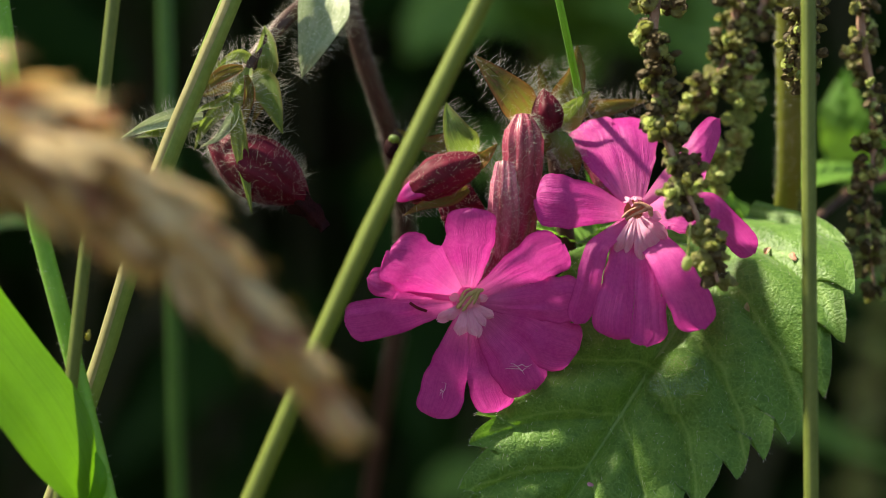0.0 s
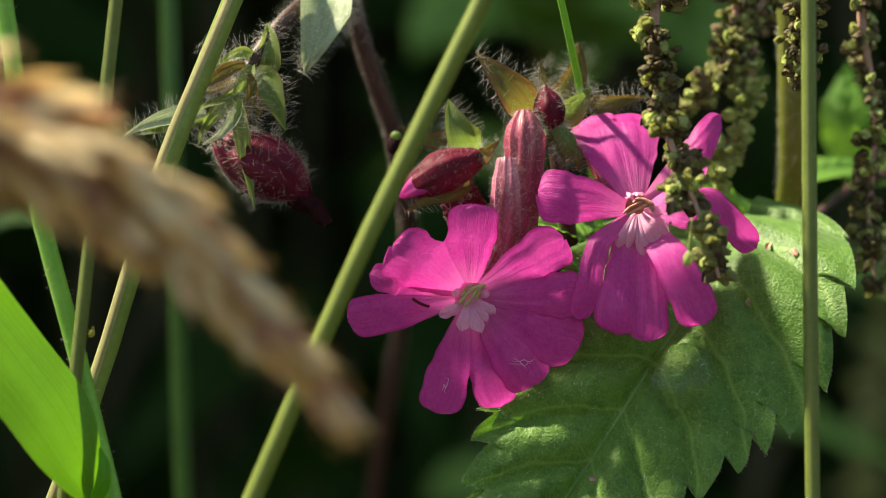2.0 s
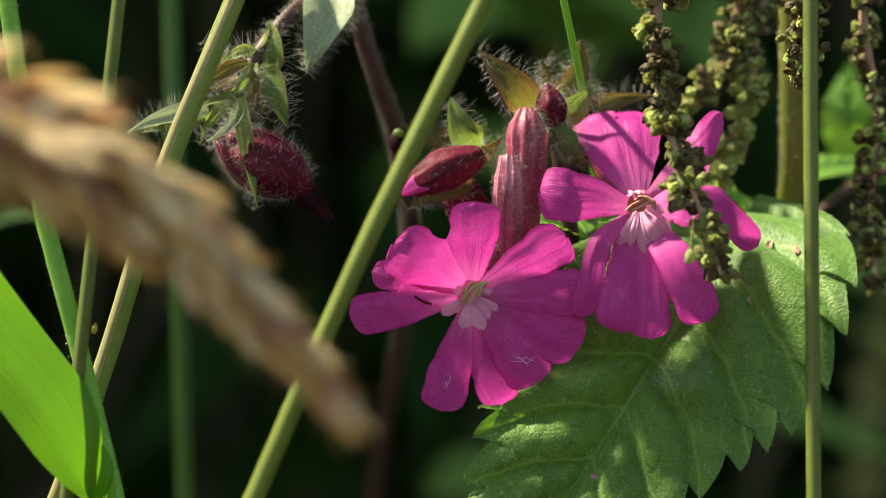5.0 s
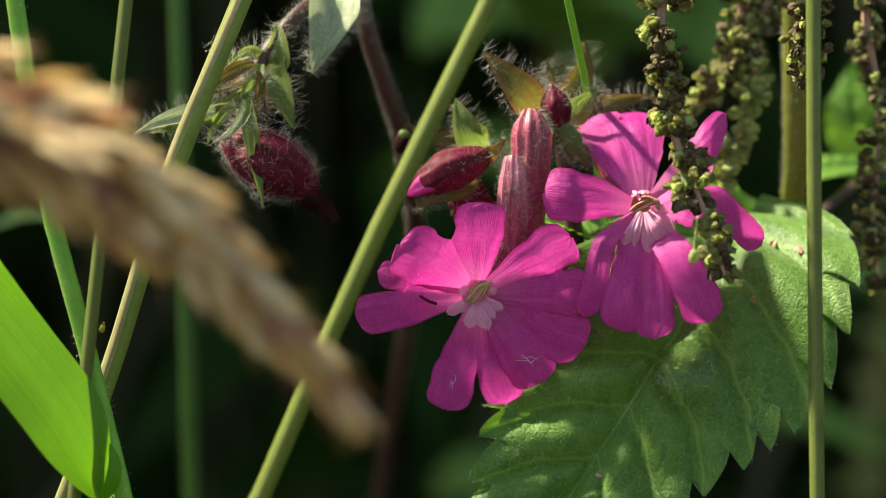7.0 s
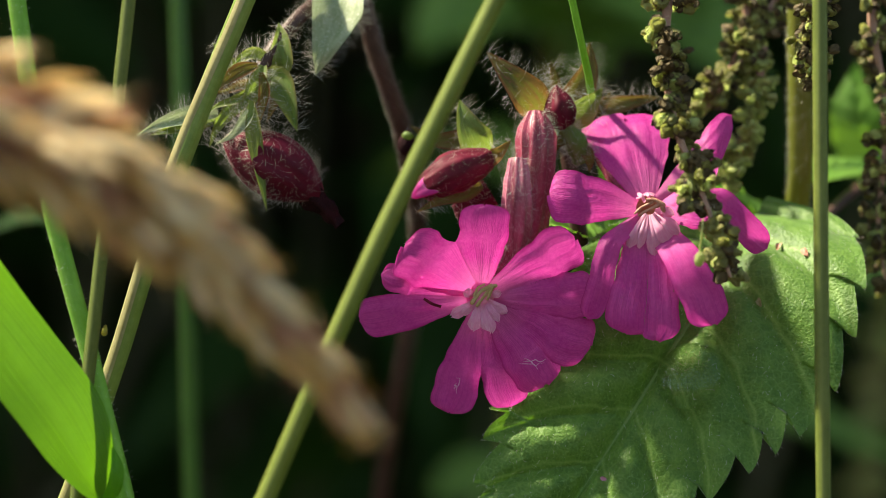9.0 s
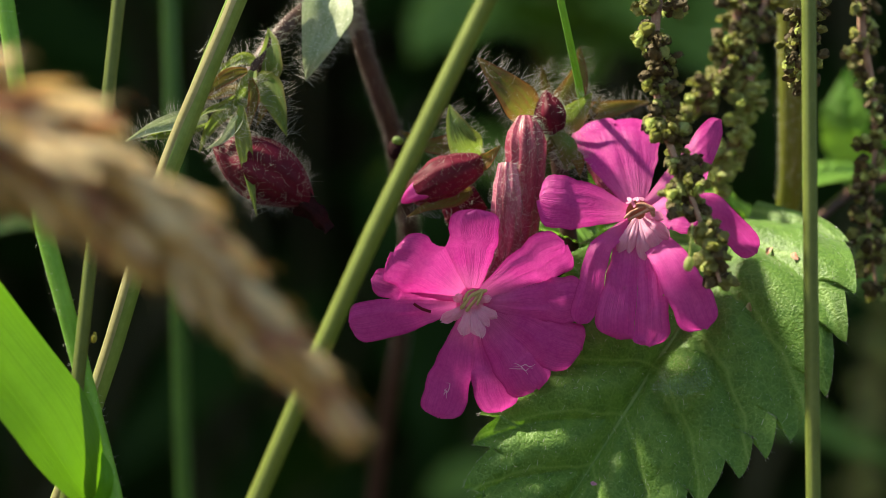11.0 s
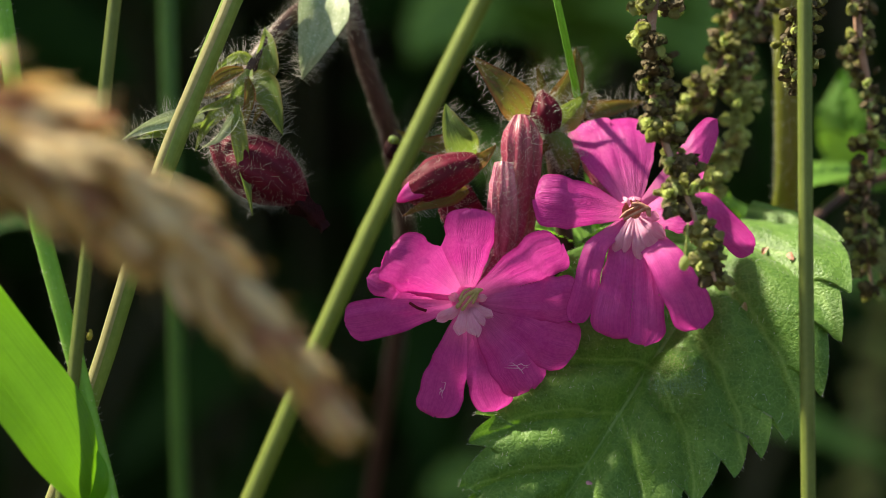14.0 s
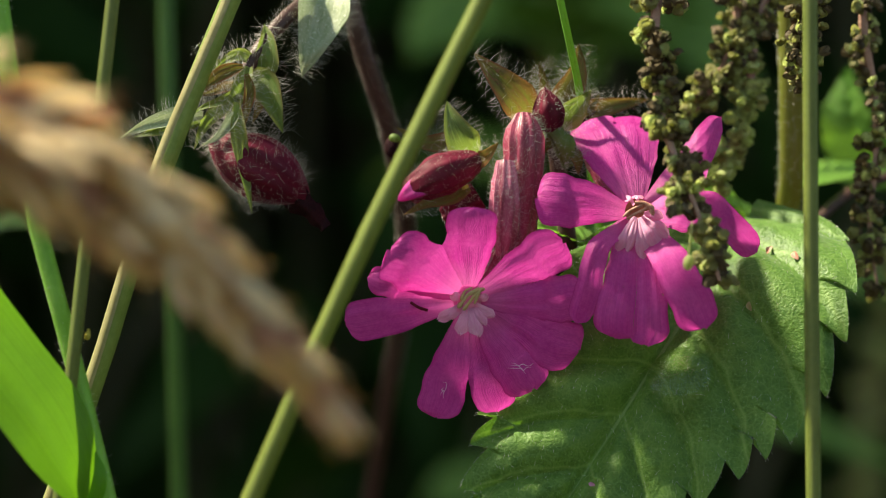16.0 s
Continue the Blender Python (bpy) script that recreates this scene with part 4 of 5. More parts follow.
def catkin(plant, points, reach, count, tones, seed, size=0.8, label="hanging string of olive-brown nettle fruits", bare=0.0, single=False):
    """A hanging stalk crowded with fruits in little bunches; single: each fruit is a piece of its own."""
    rng = random.Random(seed)
    path = spline(points, 40)
    ob = part("catkin", Sheet().tube(path, lambda v: 0.55 - 0.35 * v, 7, bumpy=0.1), CATKIN_STEM, plant, label)
    part("catkin_hair", tube_hairs(Sheet(), rng, path, 0.35, 90, 0.7, r=0.012), HAIR, ob, kind="stuff")
    bunches = max(count // 6, 1)
    joined = [([], []) for _ in FRUIT]
    for b in range(bunches):
        v = bare + (1 - bare) * (b + rng.random()) / bunches
        j = min(int(v * 40), 39)
        c = path[j].lerp(path[j + 1], v * 40 - j)
        arm = Vector((rng.gauss(0, 1), rng.gauss(0, 0.8), rng.gauss(-0.2, 0.5))).normalized() * reach * (0.3 + 0.7 * rng.random())
        for _ in range(6):
            p = c + arm * rng.uniform(0.3, 1.1) + Vector((rng.gauss(0, 0.42), rng.gauss(0, 0.42), rng.gauss(0, 0.42)))
            way = (arm.normalized() + Vector((rng.gauss(0, 0.6), rng.gauss(0, 0.6), rng.gauss(0, 0.6)))).normalized()
            tone = rng.choices((0, 1, 2), tones)[0]
            s = size * rng.uniform(0.75, 1.3)
            m = Matrix.LocRotScale(p * 0.001, way.to_track_quat('Z', 'Y') @ Euler((0, 0, rng.random() * 6.28)).to_quaternion(), (s, s, s))
            if single:
                f = new("fruit", FRUIT[tone])
                f.parent = ob
                f.matrix_basis = m
            else:
                joined[tone][0].append(m)
    for tone, (places, _) in enumerate(joined):
        if places:
            f = new("fruit_mass", merged("fruit_mass", FRUIT[tone], places))
            f.parent = ob
            tagged(f, kind="stuff")


def build_nettle():
    plant = thing("stinging_nettle", None, "stinging nettle with toothed green leaf and hanging fruit strings", "nettle", "nettles")
    rng = random.Random(8)
    stem = spline([(34, 80, -3), (32, 74, 250), (23.0, 55.0, 468.5), (32.8, 38.0, 487.1), (37.6, 25.0, 502.5), (37.5, 22.0, 514.7), (37.4, 22.0, 521.5), (37.4, 22.0, 545.3)], 60)
    part("stem", Sheet().tube(stem, lambda v: 1.75 - 0.35 * v, 12, 0.12, 4), NETTLE_STEM, plant, "square olive nettle stalk with white bristles")
    part("stem_hair", tube_hairs(Sheet(), rng, stem, 1.3, 3600, 0.65, span=(0.8, 1.0), r=0.02), HAIR, plant, kind="stuff")
    big = nettle_leaf(plant, [(30.6, 14.5, 501.0), (28.5, 11.6, 498.3), (22.9, 7.0, 490.5), (14.1, 4.4, 477.2), (6.8, 2.6, 466.2), (0.9, 1.0, 457.1)], 15.4, (-0.1, -0.60, 0.80), 2.0, 16, heart=6.0, lean=0.17, fringe=600, rows=240, cup=0.10, face_end=(0.05, -0.92, 0.39))
    tagged(big, "large toothed green nettle leaf with a water drop")
    plant["big_leaf"] = big.name
    part("petiole", Sheet().tube(spline([(38.9, 31.0, 496.3), (35.8, 26.0, 499.4), (30.3, 12.5, 501.0)], 8), 0.7, 8), NETTLE_STEM, plant)
    part("old_petiole", Sheet().tube(spline([(38.4, 27.0, 500.1), (43.0, 32.0, 504.4), (46.8, 36.0, 506.8), (51.9, 40.0, 508.5)], 10), 0.6, 8), CAMPION_STEM, plant, "dry brown leaf stalk")
    # leaves further back on the stalk
    for pts, half, face, seed in (
            ([(38.8, 30.0, 501.3), (33.9, 26.0, 502.5), (29.7, 22.0, 505.6), (26.2, 20.0, 506.7)], 4.6, (0.2, -0.5, 0.85), 4.0),
            ([(38.9, 32.0, 507.0), (43.1, 38.0, 508.5), (47.0, 42.0, 508.9), (53.7, 46.0, 509.4)], 3.2, (0.0, -0.55, 0.8), 5.0),
            ([(54.1, 60.0, 507.7), (51.7, 58.0, 512.5), (49.3, 56.0, 516.6), (49.3, 56.0, 522.1)], 6.0, (-0.7, -0.6, 0.4), 6.0),
            ([(16.5, 16.0, 499.5), (13.5, 15.0, 501.0), (10.7, 14.0, 502.1), (7.8, 14.0, 502.4)], 3.8, (0.0, -0.4, 0.9), 7.0),
            ([(23.0, 330.0, 428.4), (12.5, 330.0, 440.1), (5.0, 328.0, 445.6), (-6.0, 326.0, 440.6)], 12.0, (0.1, -0.7, 0.7), 8.0)):
        nettle_leaf(plant, pts, half, face, seed, 9, rows=60, cup=0.15, veins=False, material=NETTLE_LIT if half < 10 else BACK_LEAF)
    catkin(plant, [(21.3, -2.0, 526.8), (20.7, -3.0, 521.2), (20.7, -4.0, 516.1), (21.5, -5.0, 511.6), (23.1, -6.0, 507.2), (24.9, -7.0, 502.2), (26.6, -7.0, 496.8)], 1.85, 282, (5, 5, 2), 1, 1.0, single=True)
    catkin(plant, [(31.7, 18.0, 529.0), (31.1, 18.0, 524.2), (29.9, 18.0, 520.0), (28.1, 18.0, 516.3), (26.6, 18.0, 514.5)], 2.2, 190, (6, 3, 3), 2, 0.95)
    catkin(plant, [(32.9, 18.0, 521.2), (32.2, 18.0, 515.7), (30.5, 18.0, 511.5), (29.0, 18.0, 506.7)], 1.9, 190, (1, 0, 9), 3, 0.95, "hanging string of pale green nettle fruits")
    catkin(plant, [(35.3, 18.0, 529.0), (33.8, 18.0, 525.4), (32.3, 18.0, 521.8), (31.1, 18.0, 518.1)], 1.9, 170, (4, 5, 2), 4)
    catkin(plant, [(36.9, 0.0, 528.2), (36.3, 0.0, 524.2), (35.9, 0.0, 520.3), (36.2, 0.0, 516.4)], 2.1, 190, (3, 6, 1), 5)
    catkin(plant, [(43.9, 15.0, 529.9), (44.2, 15.0, 522.7), (45.5, 16.0, 515.6), (45.5, 16.0, 508.4), (45.1, 17.0, 502.5), (46.2, 18.0, 495.2)], 2.0, 330, (5, 6, 2), 6)
    thread = spline([(23.8, -8.5, 502.5), (23.6, -9.0, 500.9), (23.4, -9.0, 499.2)], 8)
    sh = Sheet().tube(thread, 0.09, 6)
    sh.blob((23.4, -9.0, 498.6), 0.5, 8, 6, (0.2, 0, 1), 1.5)
    part("hanging_fruit", sh, SEED_PALE, plant, "pale fruit that dangles on a thread")
    catkin(plant, [(24.1, 8.0, 529.1), (23.8, 8.0, 525.6), (23.6, 8.0, 524.4)], 1.6, 48, (4, 4, 2), 9)
    catkin(plant, [(89.0, 260.0, 501.3), (87.9, 260.0, 486.4), (85.9, 262.0, 470.2), (84.8, 262.0, 447.1)], 4.5, 260, (4, 1, 6), 7, 2.0, "blurred string of brownish nettle fruits behind")
    return plant


nettle = build_nettle()


def build_back_nettle():
    """A young nettle between the flowers and the hedge, always out of focus."""
    plant = thing("stinging_nettle", None, "young green nettle standing behind the flowers", "nettle", "nettles")
    stem = spline([(20, 260, -3), (24, 255, 300), (13.3, 260.0, 493.2), (20.2, 260.0, 539.1), (22.5, 260.0, 573.5)], 30)
    part("stem", Sheet().tube(stem, lambda v: 2.2 - 0.8 * v, 10, 0.12, 4), NETTLE_STEM, plant)
    for k, (pts, half, face) in enumerate((
            ([(20.2, 260.0, 543.7), (24.3, 250.0, 547.3), (33.7, 240.0, 546.4), (44.1, 233.0, 540.3)], 13.0, (0.1, -0.3, 0.9)),
            ([(21.9, 260.0, 540.3), (15.4, 253.0, 544.2), (5.1, 245.0, 545.8), (-7.0, 235.0, 536.1)], 17.0, (-0.1, -0.6, 0.75)),
            ([(21.3, 260.0, 550.6), (17.1, 270.0, 556.3), (11.6, 285.0, 560.3), (2.0, 305.0, 560.0)], 13.0, (0.0, -0.3, 0.9)),
            ([(22.5, 260.0, 557.5), (34.0, 260.0, 557.5), (47.7, 260.0, 552.9), (59.2, 260.0, 543.7)], 14.0, (0.0, -0.4, 0.9)),
            ([(22.0, 262.0, 535.8), (33.8, 258.0, 543.5), (49.2, 252.0, 540.8), (62.0, 246.0, 528.0)], 15.0, (0.1, -0.6, 0.75)),
            ([(24.9, 262.0, 477.1), (52.9, 255.0, 470.6), (71.5, 250.0, 464.1), (91.0, 246.0, 456.6)], 11.0, (0.1, -0.5, 0.85)),
            ([(24.9, 262.0, 502.4), (58.0, 250.0, 496.7), (77.3, 244.0, 494.6), (94.3, 240.0, 489.1)], 8.0, (-0.2, -0.6, 0.75)),
            ([(16.7, 260.0, 512.7), (6.5, 270.0, 521.2), (-5.2, 280.0, 520.4), (-16.3, 290.0, 513.5)], 10.0, (0.0, -0.3, 0.9)))):
        nettle_leaf(plant, pts, half, face, 20.0 + k, 9, rows=60, cup=0.15, veins=False, material=BACK_LEAF)
    return plant


build_back_nettle()


def build_seedling():
    """A low green shoot behind the grass stems."""
    plant = thing("nettle_seedling", None, "pale green nettle shoot behind grass stems", "nettle", "nettles")
    stem = spline([(-62, 95, -3), (-62, 92, 300), (-65.7, 92.0, 487.8), (-64.5, 90.0, 500.8)], 24)
    part("stem", Sheet().tube(stem, lambda v: 1.6 - 0.5 * v, 8), NETTLE_STEM, plant)
    for pts, half, face in (([(-64.5, 90.0, 500.8), (-60.8, 86.0, 502.7), (-57.4, 84.0, 503.7), (-53.9, 82.0, 503.1)], 3.2, (0.1, -0.6, 0.8)),
                            ([(-64.5, 90.0, 500.8), (-68.4, 90.0, 503.1), (-73.0, 90.0, 503.9), (-77.5, 90.0, 502.4)], 4.0, (-0.1, -0.6, 0.8))):
        nettle_leaf(plant, pts, half, face, half, 9, rows=50, veins=False)


build_seedling()


# ---- grasses ----
def grass_stem(points, radius, material, label, taper=0.3, ridge=0.06, hairs=0, knot=None):
    ob = thing("wild_grass", None, label, "grass", "grass stems")
    path = spline(points, 40)
    part("culm", Sheet().tube(path, lambda v: radius * (1 - taper * v), 12, ridge, 6), material, ob)
    if hairs:
        part("culm_hair", tube_hairs(Sheet(), random.Random(4), path, radius * 0.9, hairs, 0.45, r=0.011, span=(0.84, 1.0)), HAIR, ob, kind="stuff")
    return ob


def build_grasses():
    leaning = grass_stem([(-50, 10, -3), (-48, 4, 250), (-41.7, 2.0, 468.3), (-38.4, 1.0, 476.3), (-34.5, 0.0, 487.2), (-27.6, 0.0, 509.1), (-20.5, 0.0, 525.9), (-15.0, 2.0, 542.0)], 1.12, GRASS, "pale green ribbed grass stem leaning to the side", 0.1)
    # straw-coloured ribbon that hugs the left front of the stem
    path = [q + Vector((-0.84, -0.74, 0.0)) for q in spline([(-41.7, 2.0, 468.3), (-38.4, 1.0, 476.3), (-34.5, 0.0, 487.2), (-27.6, 0.0, 509.1), (-20.5, 0.0, 525.9), (-15.0, 2.0, 542.0)], 40)]
    part("sheath", Sheet().ribbon(path, lambda v: 0.72, (-0.75, -0.66, 0.1), 8, cup=-0.6), STRAW, leaning, "straw-coloured strip along the left of the stem")
    grass_stem([(-41, -6, -3), (-40, -6, 300), (-37.2, -6.0, 475.9), (-35.9, -6.0, 489.1), (-34.0, -6.0, 506.1), (-31.9, -6.0, 525.3), (-29.9, -6.0, 540.7)], 0.75, GRASS_DULL, "thin dull green grass stem", 0.1)
    grass_stem([(-44, -10, -3), (-42, -16, 250), (-23.8, -17.0, 466.0), (-17.7, -17.0, 476.9), (-11.6, -17.0, 491.1), (-3.7, -17.0, 508.1), (3.8, -17.0, 523.1), (10.8, -17.0, 538.8)], 1.05, GRASS_OLIVE, "pale green grass stem crossing in front of the bud", 0.15)
    grass_stem([(-30, 75, -3), (-30, 72, 250), (-33.7, 70.0, 468.3), (-34.4, 70.0, 495.8), (-35.4, 70.0, 531.7), (-35.9, 70.0, 553.3)], 1.2, GRASS_DEEP, "deep green grass stem far behind", 0.1)
    grass_stem([(38, -8, -3), (37, -8, 250), (35.5, -8.0, 476.0), (35.3, -8.0, 496.8), (35.2, -8.0, 516.9), (35.2, -8.0, 540.3)], 0.72, GRASS_DULL, "upright dull green ribbed grass stem", 0.05)
    grass_stem([(30, 12, -3), (28, 10, 300), (16.3, 24.0, 506.7), (14.9, 19.0, 514.2), (13.9, 9.0, 516.6), (12.4, 1.0, 520.9), (11.2, 0.0, 525.9), (9.9, 0.0, 541.7)], 0.45, GRASS_FRESH, "thin fresh green grass stem", 0.15)


def build_broad_grass():
    ob = thing("broad_grass", None, "bright green broad grass blade on a fresh stem", "grass", "grass stems")
    stem = spline([(-32, -4, -3), (-33, -4, 300), (-32.6, -4.0, 474.6), (-35.1, -4.0, 484.6), (-37.8, -4.0, 495.6), (-40.1, -4.0, 503.9), (-41.8, -4.0, 513.3), (-42.9, -4.0, 521.1), (-44.0, -4.0, 528.8)], 40)
    part("culm", Sheet().tube(stem, lambda v: 1.15 - 0.25 * v, 12, 0.08, 6), GRASS_FRESH, ob, "fresh green hairy grass stem")
    part("culm_hair", tube_hairs(Sheet(), random.Random(9), stem, 0.95, 700, 0.45, r=0.011, span=(0.84, 1.0)), HAIR, ob, kind="stuff")
    path = spline([(-34.1, -5.0, 474.4), (-35.5, -7.0, 477.6), (-38.2, -9.0, 482.9), (-42.1, -11.0, 488.6), (-46.8, -14.0, 495.6), (-53.6, -20.0, 506.9)], 40)
    part("blade", Sheet().ribbon(path, lambda v: 0.8 + 4.1 * math.sin(min(v * 5.5, 1.57)), (0.45, -0.7, 0.5), 16, cup=0.12, wave=0.25, crease=0.12), BLADE, ob, "broad translucent bright green blade")
    lig = spline([(-34.7, -6.5, 474.6), (-33.4, -7.0, 476.4), (-33.1, -7.0, 478.3), (-33.7, -6.0, 480.3)], 10)
    part("ligule", Sheet().ribbon(lig, lambda v: 0.75 * math.sin(math.pi * (0.15 + 0.8 * v)), (0.3, -0.9, 0.2), 6, cup=-0.3, wave=0.2), BLADE, ob, "pale collar where the blade leaves the stem")


def build_panicle():
    ob = thing("grass_seed_head", None, "drooping tan and purple grass seed head close to the lens", "grass", "seed heads")
    rng = random.Random(17)
    culm = spline([(-75, -84, -3), (-80, -84, 250), (-82, -82, 470), (-72, -77, 530), (-39.1, -66.0, 510.8), (-32.8, -64.0, 508.5), (-26.7, -63.0, 505.5), (-20.5, -62.0, 500.9), (-14.2, -61.0, 494.1), (-9.6, -60.0, 489.4), (-7.2, -60.0, 486.3)], 90)
    part("culm", Sheet().tube(culm, lambda v: 0.9 - 0.6 * v, 8), GRASS_DULL, ob)
    axis = spline([(-39.1, -66.0, 510.8), (-32.8, -64.0, 508.5), (-26.7, -63.0, 505.5), (-20.5, -62.0, 500.9), (-14.2, -61.0, 494.1), (-9.6, -60.0, 489.4), (-6.8, -60.0, 485.7)], 60)
    tan = tangents(axis)
    shapes = []
    for k, mt in enumerate((SPIKELET, SPIKELET_PALE_LIT, SPIKELET_ROSE_SHADE)):
        sh = Sheet()
        for side in (-1, 1):
            p = spline([(0, 0, 0), (0.30 * side, 0.1, 1.4), (0.38 * side, 0, 3.0), (0.2 * side, 0, 5.0)], 8)
            sh.ribbon(p, lambda v: 0.55 * math.sin(math.pi * (0.08 + 0.9 * v)) ** 0.8, (side, -0.3, 0), 4, cup=-0.8)
        sh.tube(spline([(0, 0, 0), (0, 0, 1.5), (0, 0, 3.6)], 6), lambda v: 0.1 + 0.28 * math.sin(math.pi * v * 0.95), 6)
        sh.hair((0, 0, 3.2), (0.15, 0, 1), 3.0, 0.05)
        shapes.append(sh.mesh("spikelet", mt))
    plump = lambda v: 1.1 * math.sin(math.pi * min(0.3 + 0.62 * v, 1)) ** 0.7 * (1 - 0.6 * v)
    part("floret_core", Sheet().tube(axis, plump, 14, bumpy=0.5), SPIKELET_ROSE_SHADE, ob, kind="stuff")
    joined = [[], [], []]
    for k in range(820):
        v = rng.random() ** 0.9
        j = min(int(v * 60), 59)
        c, t = axis[j], tan[j]
        s = t.orthogonal().normalized()
        o = t.cross(s)
        a = rng.random() * 6.28
        n = s * math.cos(a) + o * math.sin(a)
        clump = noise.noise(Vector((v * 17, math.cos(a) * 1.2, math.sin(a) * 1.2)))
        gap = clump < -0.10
        girth = (0.5 if gap else 1.05 + 0.6 * clump) * 4.0 * math.sin(math.pi * min(0.3 + 0.62 * v, 1)) ** 0.7 * (1 - 0.72 * v)
        way = (t * 1.0 + n * (0.62 - 0.42 * v)).normalized()
        # highlights painted by pale tone on upper sides, shade by rose in gaps
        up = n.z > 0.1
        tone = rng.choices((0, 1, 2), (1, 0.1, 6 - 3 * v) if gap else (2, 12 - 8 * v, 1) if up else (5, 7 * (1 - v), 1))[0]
        sc = rng.uniform(0.75, 1.15) * (1 - 0.25 * v)
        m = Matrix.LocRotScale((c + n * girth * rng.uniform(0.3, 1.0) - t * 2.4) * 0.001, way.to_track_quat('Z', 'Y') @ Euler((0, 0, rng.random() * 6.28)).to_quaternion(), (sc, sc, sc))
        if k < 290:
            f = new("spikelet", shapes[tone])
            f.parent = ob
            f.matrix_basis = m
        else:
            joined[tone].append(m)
    for tone, places in enumerate(joined):
        f = new("chaff", merged("chaff", shapes[tone], places))
        f.parent = ob
        tagged(f, kind="stuff")
    return ob


build_grasses()
build_broad_grass()
seed_head = build_panicle()


# ---- small things ----
def on_leaf(x, z, lift=0.0):
    """The place on the big leaf that lies behind (x, z), in millimetres, and the way its surface faces there."""
    leaf = bpy.data.objects[nettle["big_leaf"]].data
    eye = Vector((0, -0.25, 0.5))
    way = (Vector((x * 0.001, 0, z * 0.001)) - eye).normalized()
    best = min(leaf.vertices, key=lambda v: (v.co - eye - way * (v.co - eye).dot(way)).length)
    n = best.normal if best.normal.y < 0 else -best.normal
    return best.co * 1000 + n * lift, n


def build_drop():
    c, f = on_leaf(23.6, 486.6)
    f = Vector((-0.25, -0.80, 0.50)).normalized()
    c = c + f * 0.15
    s = f.orthogonal().normalized()
    o = f.cross(s)
    rows = []
    for j in range(25):
        a = j / 24 * math.pi / 2
        r, h = 3.6 * max(math.cos(a), 0.0) ** 0.9, 2.1 * math.sin(a)
        rows.append([c + (s * math.cos(b) + o * math.sin(b)) * (r * (1 + 0.04 * math.sin(2 * b + 1)) + 0.002) + f * h for b in [2 * math.pi * i / 64 for i in range(65)]])
    ob = new("water_drop", Sheet().grid(rows).mesh("water_drop", WATER))
    tagged(ob, "large clear water drop on the nettle leaf", "water drop")


build_drop()


def build_petal_drops():
    """Beads of water that cling to the petals, and wavering pale streaks painted as glints."""
    skin = [v.co * 1000 for ob in bpy.data.objects if ob.name.startswith("petal") for v in ob.data.vertices]
    eye = Vector((0, -250, 500))

    def on_petal(x, z):
        ray = (Vector((x, 0, z)) - eye).normalized()
        near = [q for q in skin if (q - eye - ray * (q - eye).dot(ray)).length < 0.35]
        return min(near, key=lambda q: q.y) if near else eye + ray * 250

    rng = random.Random(88)
    for x0, z0, x1, z1, count, sway in ((5.9, 487.7, 9.5, 488.3, 3, 0.10), (-0.2, 486.6, 0.3, 484.4, 2, 0.06)):
        sh = Sheet()
        for k in range(count):
            a, b = rng.uniform(0, 0.3), rng.uniform(0.6, 1.0)
            ph = rng.uniform(0, 9)
            side = (k - (count - 1) / 2) * 0.30
            way = Vector((x1 - x0, 0, z1 - z0)).normalized()
            across = Vector((-way.z, 0, way.x))
            pts = []
            for i in range(7):
                f = a + (b - a) * i / 6
                p = Vector((x0, 0, z0)).lerp(Vector((x1, 0, z1)), f) + across * (side * (0.5 + f) + 0.25 * math.sin(f * 5.0 + 0.6) + sway * noise.noise(Vector((f * 4, ph, 0))))
                pts.append(on_petal(p.x, p.z))
            sh.tube(spline(pts, 20), lambda v: 0.012 + 0.055 * math.sin(math.pi * v) * (0.6 + 0.5 * noise.noise(Vector((v * 6, ph, 1)))), 7)
        ob = new("water_trickle", sh.mesh("water_trickle", GLINT_STREAK))
        tagged(ob, "wavering pale streaks painted as glints on a magenta petal", "water", "petal drops")
    for x, z, r in ((17.8, 496.4, 0.22), (16.4, 494.9, 0.16), (9.4, 491.6, 0.15), (-3.6, 496.6, 0.16), (5.2, 497.6, 0.12), (21.6, 495.2, 0.14), (12.2, 508.4, 0.12), (-6.2, 492.6, 0.13)):
        ob = new("petal_drop", Sheet().blob(on_petal(x, z), r, 12, 8, (0, -1, 0), 0.7).mesh("petal_drop", WATER))
        ob.visible_shadow = False
        tagged(ob, "small clear water drop on a magenta petal", "water drop", "petal drops")


build_petal_drops()


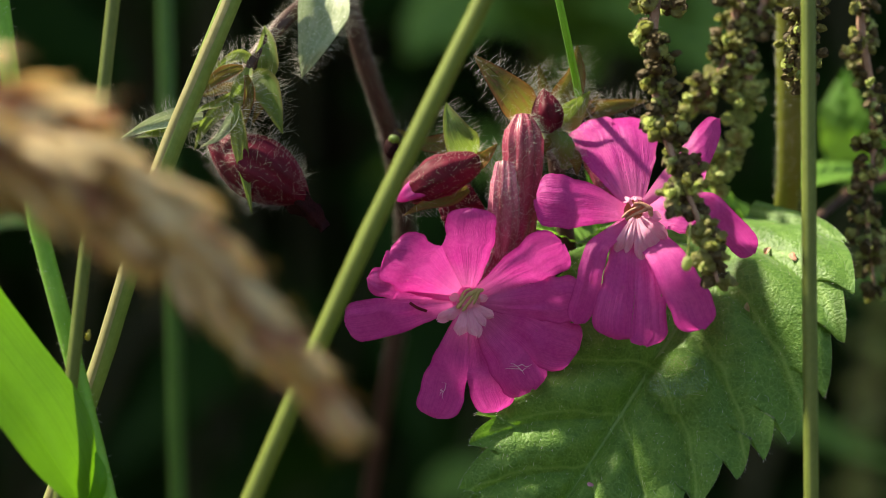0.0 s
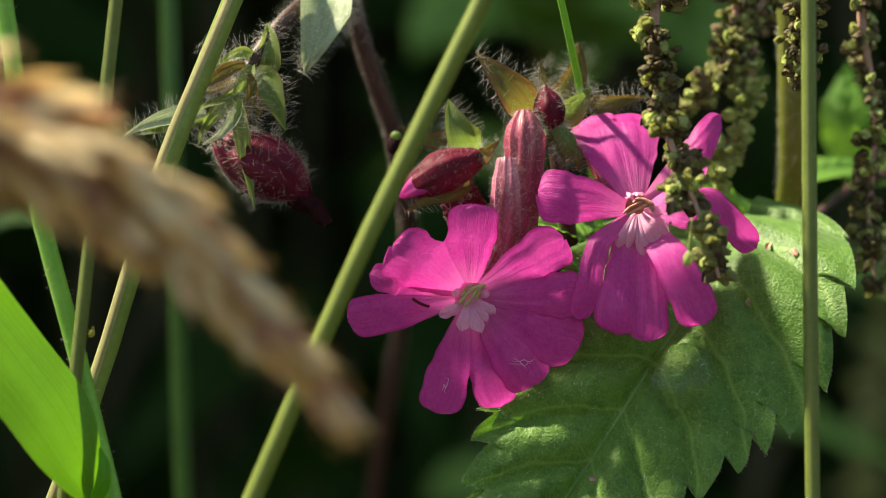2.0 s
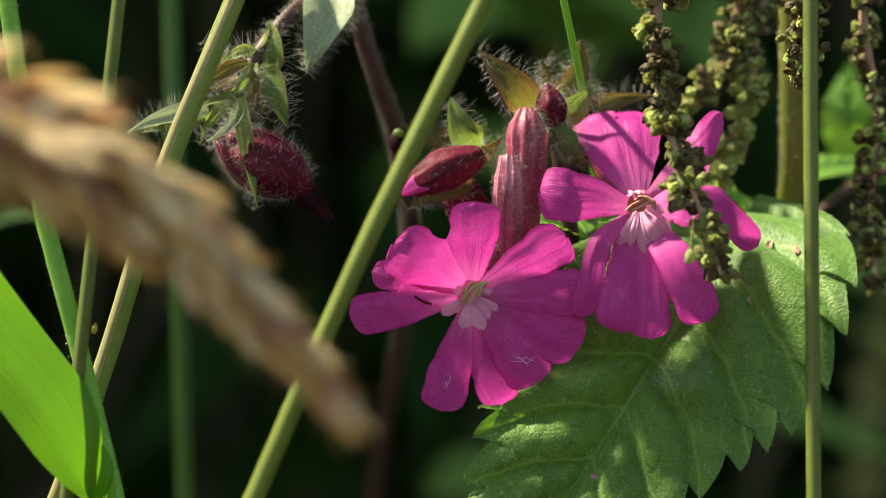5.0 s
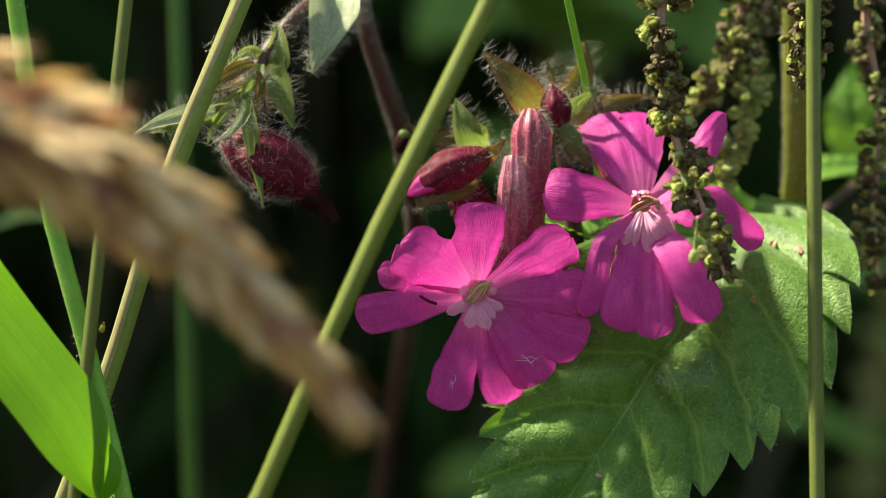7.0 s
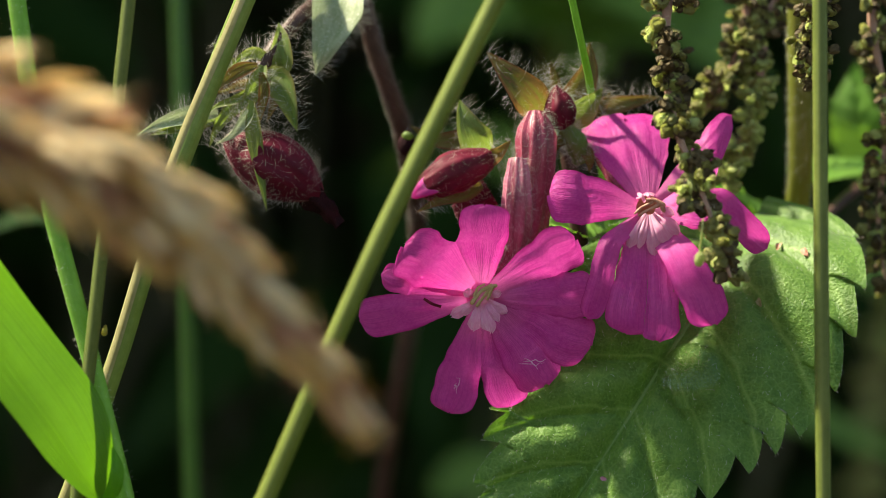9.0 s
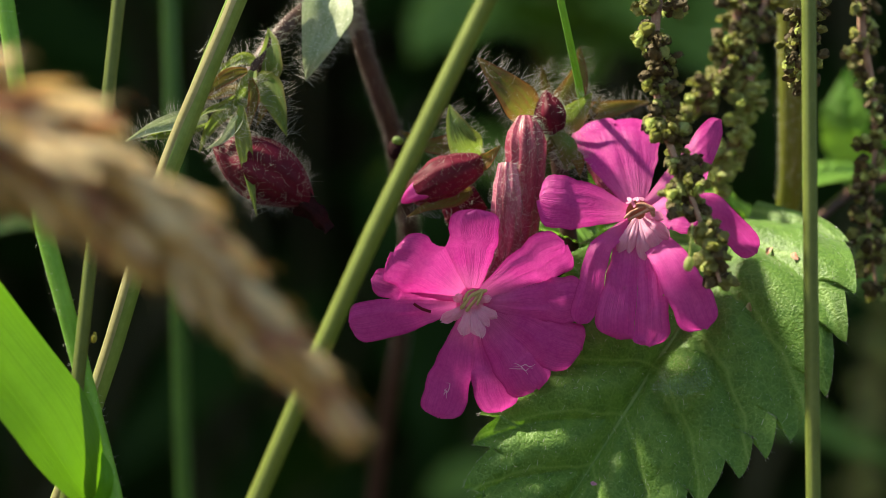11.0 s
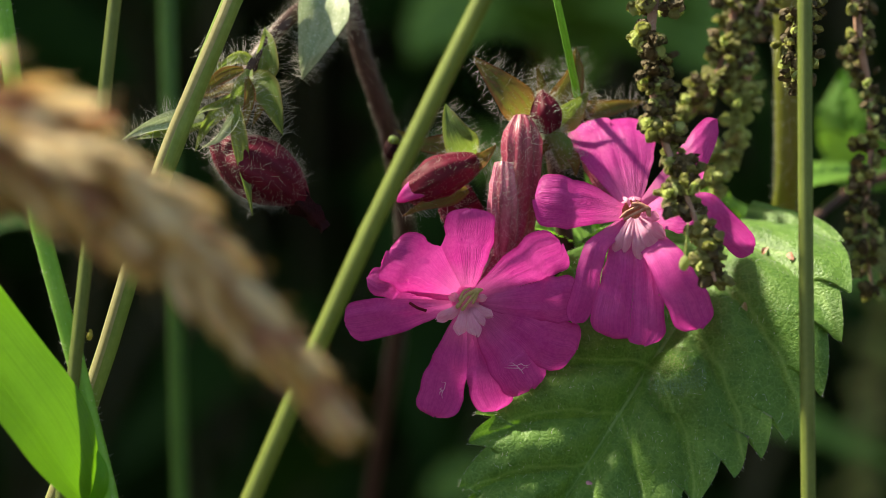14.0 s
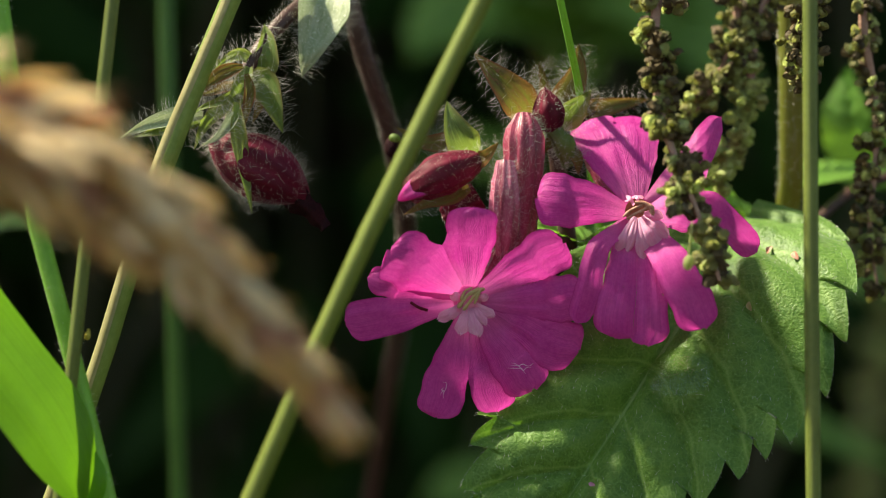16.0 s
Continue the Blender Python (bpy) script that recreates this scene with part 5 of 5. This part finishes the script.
def build_leaf_litter():
    """Fallen bud scales and beads of dew on the big leaf."""
    rng = random.Random(61)
    for x, z, size, mt, label in ((32.3, 499.7, 0.5, ANTHER_BROWN, "tiny reddish bud scale fallen on the leaf"), (35.1, 499.2, 0.6, ANTHER_BROWN, "tiny reddish bud scale fallen on the leaf"), (30.6, 494.3, 0.5, STRAW, "tiny straw-coloured scale fallen on the leaf"),
                                 (23.2, 492.6, 0.55, STRAW, "tiny straw-coloured scale fallen on the leaf"), (14.8, 476.6, 0.4, SCALE_M, "tiny whitish scale fallen on the leaf")):
        c, n = on_leaf(x, z, 0.12)
        a = n.orthogonal().normalized()
        a = (a * math.cos(rng.uniform(0, 6)) + n.cross(a) * math.sin(rng.uniform(0, 6))).normalized()
        sh = Sheet().ribbon(spline([c - a * size, c + n * 0.25 * size, c + a * size], 8), lambda v: size * 0.55 * math.sin(math.pi * (0.08 + 0.84 * v)), n, 5, cup=0.6, wave=0.15, seed=size)
        ob = new("bud_scale", sh.mesh("bud_scale", mt))
        tagged(ob, label, "plant debris", "fallen scales")
    sh = Sheet()
    for x0, z0, spread, count in ((15.6, 488.6, 1.5, 26), (13.4, 478.6, 1.6, 18), (10.8, 474.6, 1.8, 16), (22.4, 474.2, 1.3, 14), (25.6, 480.6, 1.2, 12), (33.4, 486.6, 0.9, 10), (19.6, 480.0, 2.5, 16)):
        for _ in range(count):
            c, n = on_leaf(x0 + rng.gauss(0, spread), z0 + rng.gauss(0, spread * 0.6), 0.02)
            sh.blob(c, rng.uniform(0.035, 0.10), 6, 5, n, 0.8)
    ob = new("dew", sh.mesh("dew", WATER))
    ob.visible_shadow = False
    tagged(ob, "fine beads of dew on the nettle leaf", "dew", kind="stuff")


build_leaf_litter()


def build_aphid():
    ob = thing("aphid", None, "tiny yellow-green insect clinging to a grass stem", "insect")
    c = vec((-34.6, -5.2, 491.5))
    part("body", Sheet().blob(c, 0.3, 8, 6, (0.2, 0, 1), 1.45), INSECT, ob)
    part("head", Sheet().blob(c + Vector((0.1, 0, 0.5)), 0.17, 7, 5), INSECT, ob)
    for s in (-0.25, 0.0, 0.25):
        part("leg", Sheet().hair(c + Vector((-0.1, 0, s)), (-1, 0.2, s), 0.5, 0.03), INSECT, ob)
    return ob


aphid = build_aphid()


def motions():
    # the insect shuffles up and down its stem
    walk(aphid, [(0, pose(0, 0, 0)), (1.5, pose(0, 0, -0.0001)), (4, pose(0, 0, -0.00005)), (7.5, pose(0, 0, 0.0001)), (9, pose(0, 0, 0.00005)),
                 (11.5, pose(0, 0, -0.00017)), (12, pose(0, 0, -0.00024)), (12.5, pose(0, 0, -0.00008)), (13.5, pose(0, 0, -0.0001)), (14, pose(0, 0, 0)), (16, pose(0, 0, 0))])
    # small sideways shifts that fit the seed head to the camera's view
    walk(seed_head, [(t, pose(x * 0.001, 0, 0)) for t, x in ((0, 0), (1, -0.05), (2, -0.12), (3, -0.12), (4, -0.04), (6.5, -0.08), (7, -0.12), (8, -0.02), (9, -0.08),
                                                             (11.5, -0.13), (12.5, -0.03), (13.5, -0.14), (14, -0.12), (15, -0.06), (16, -0.07))])


motions()
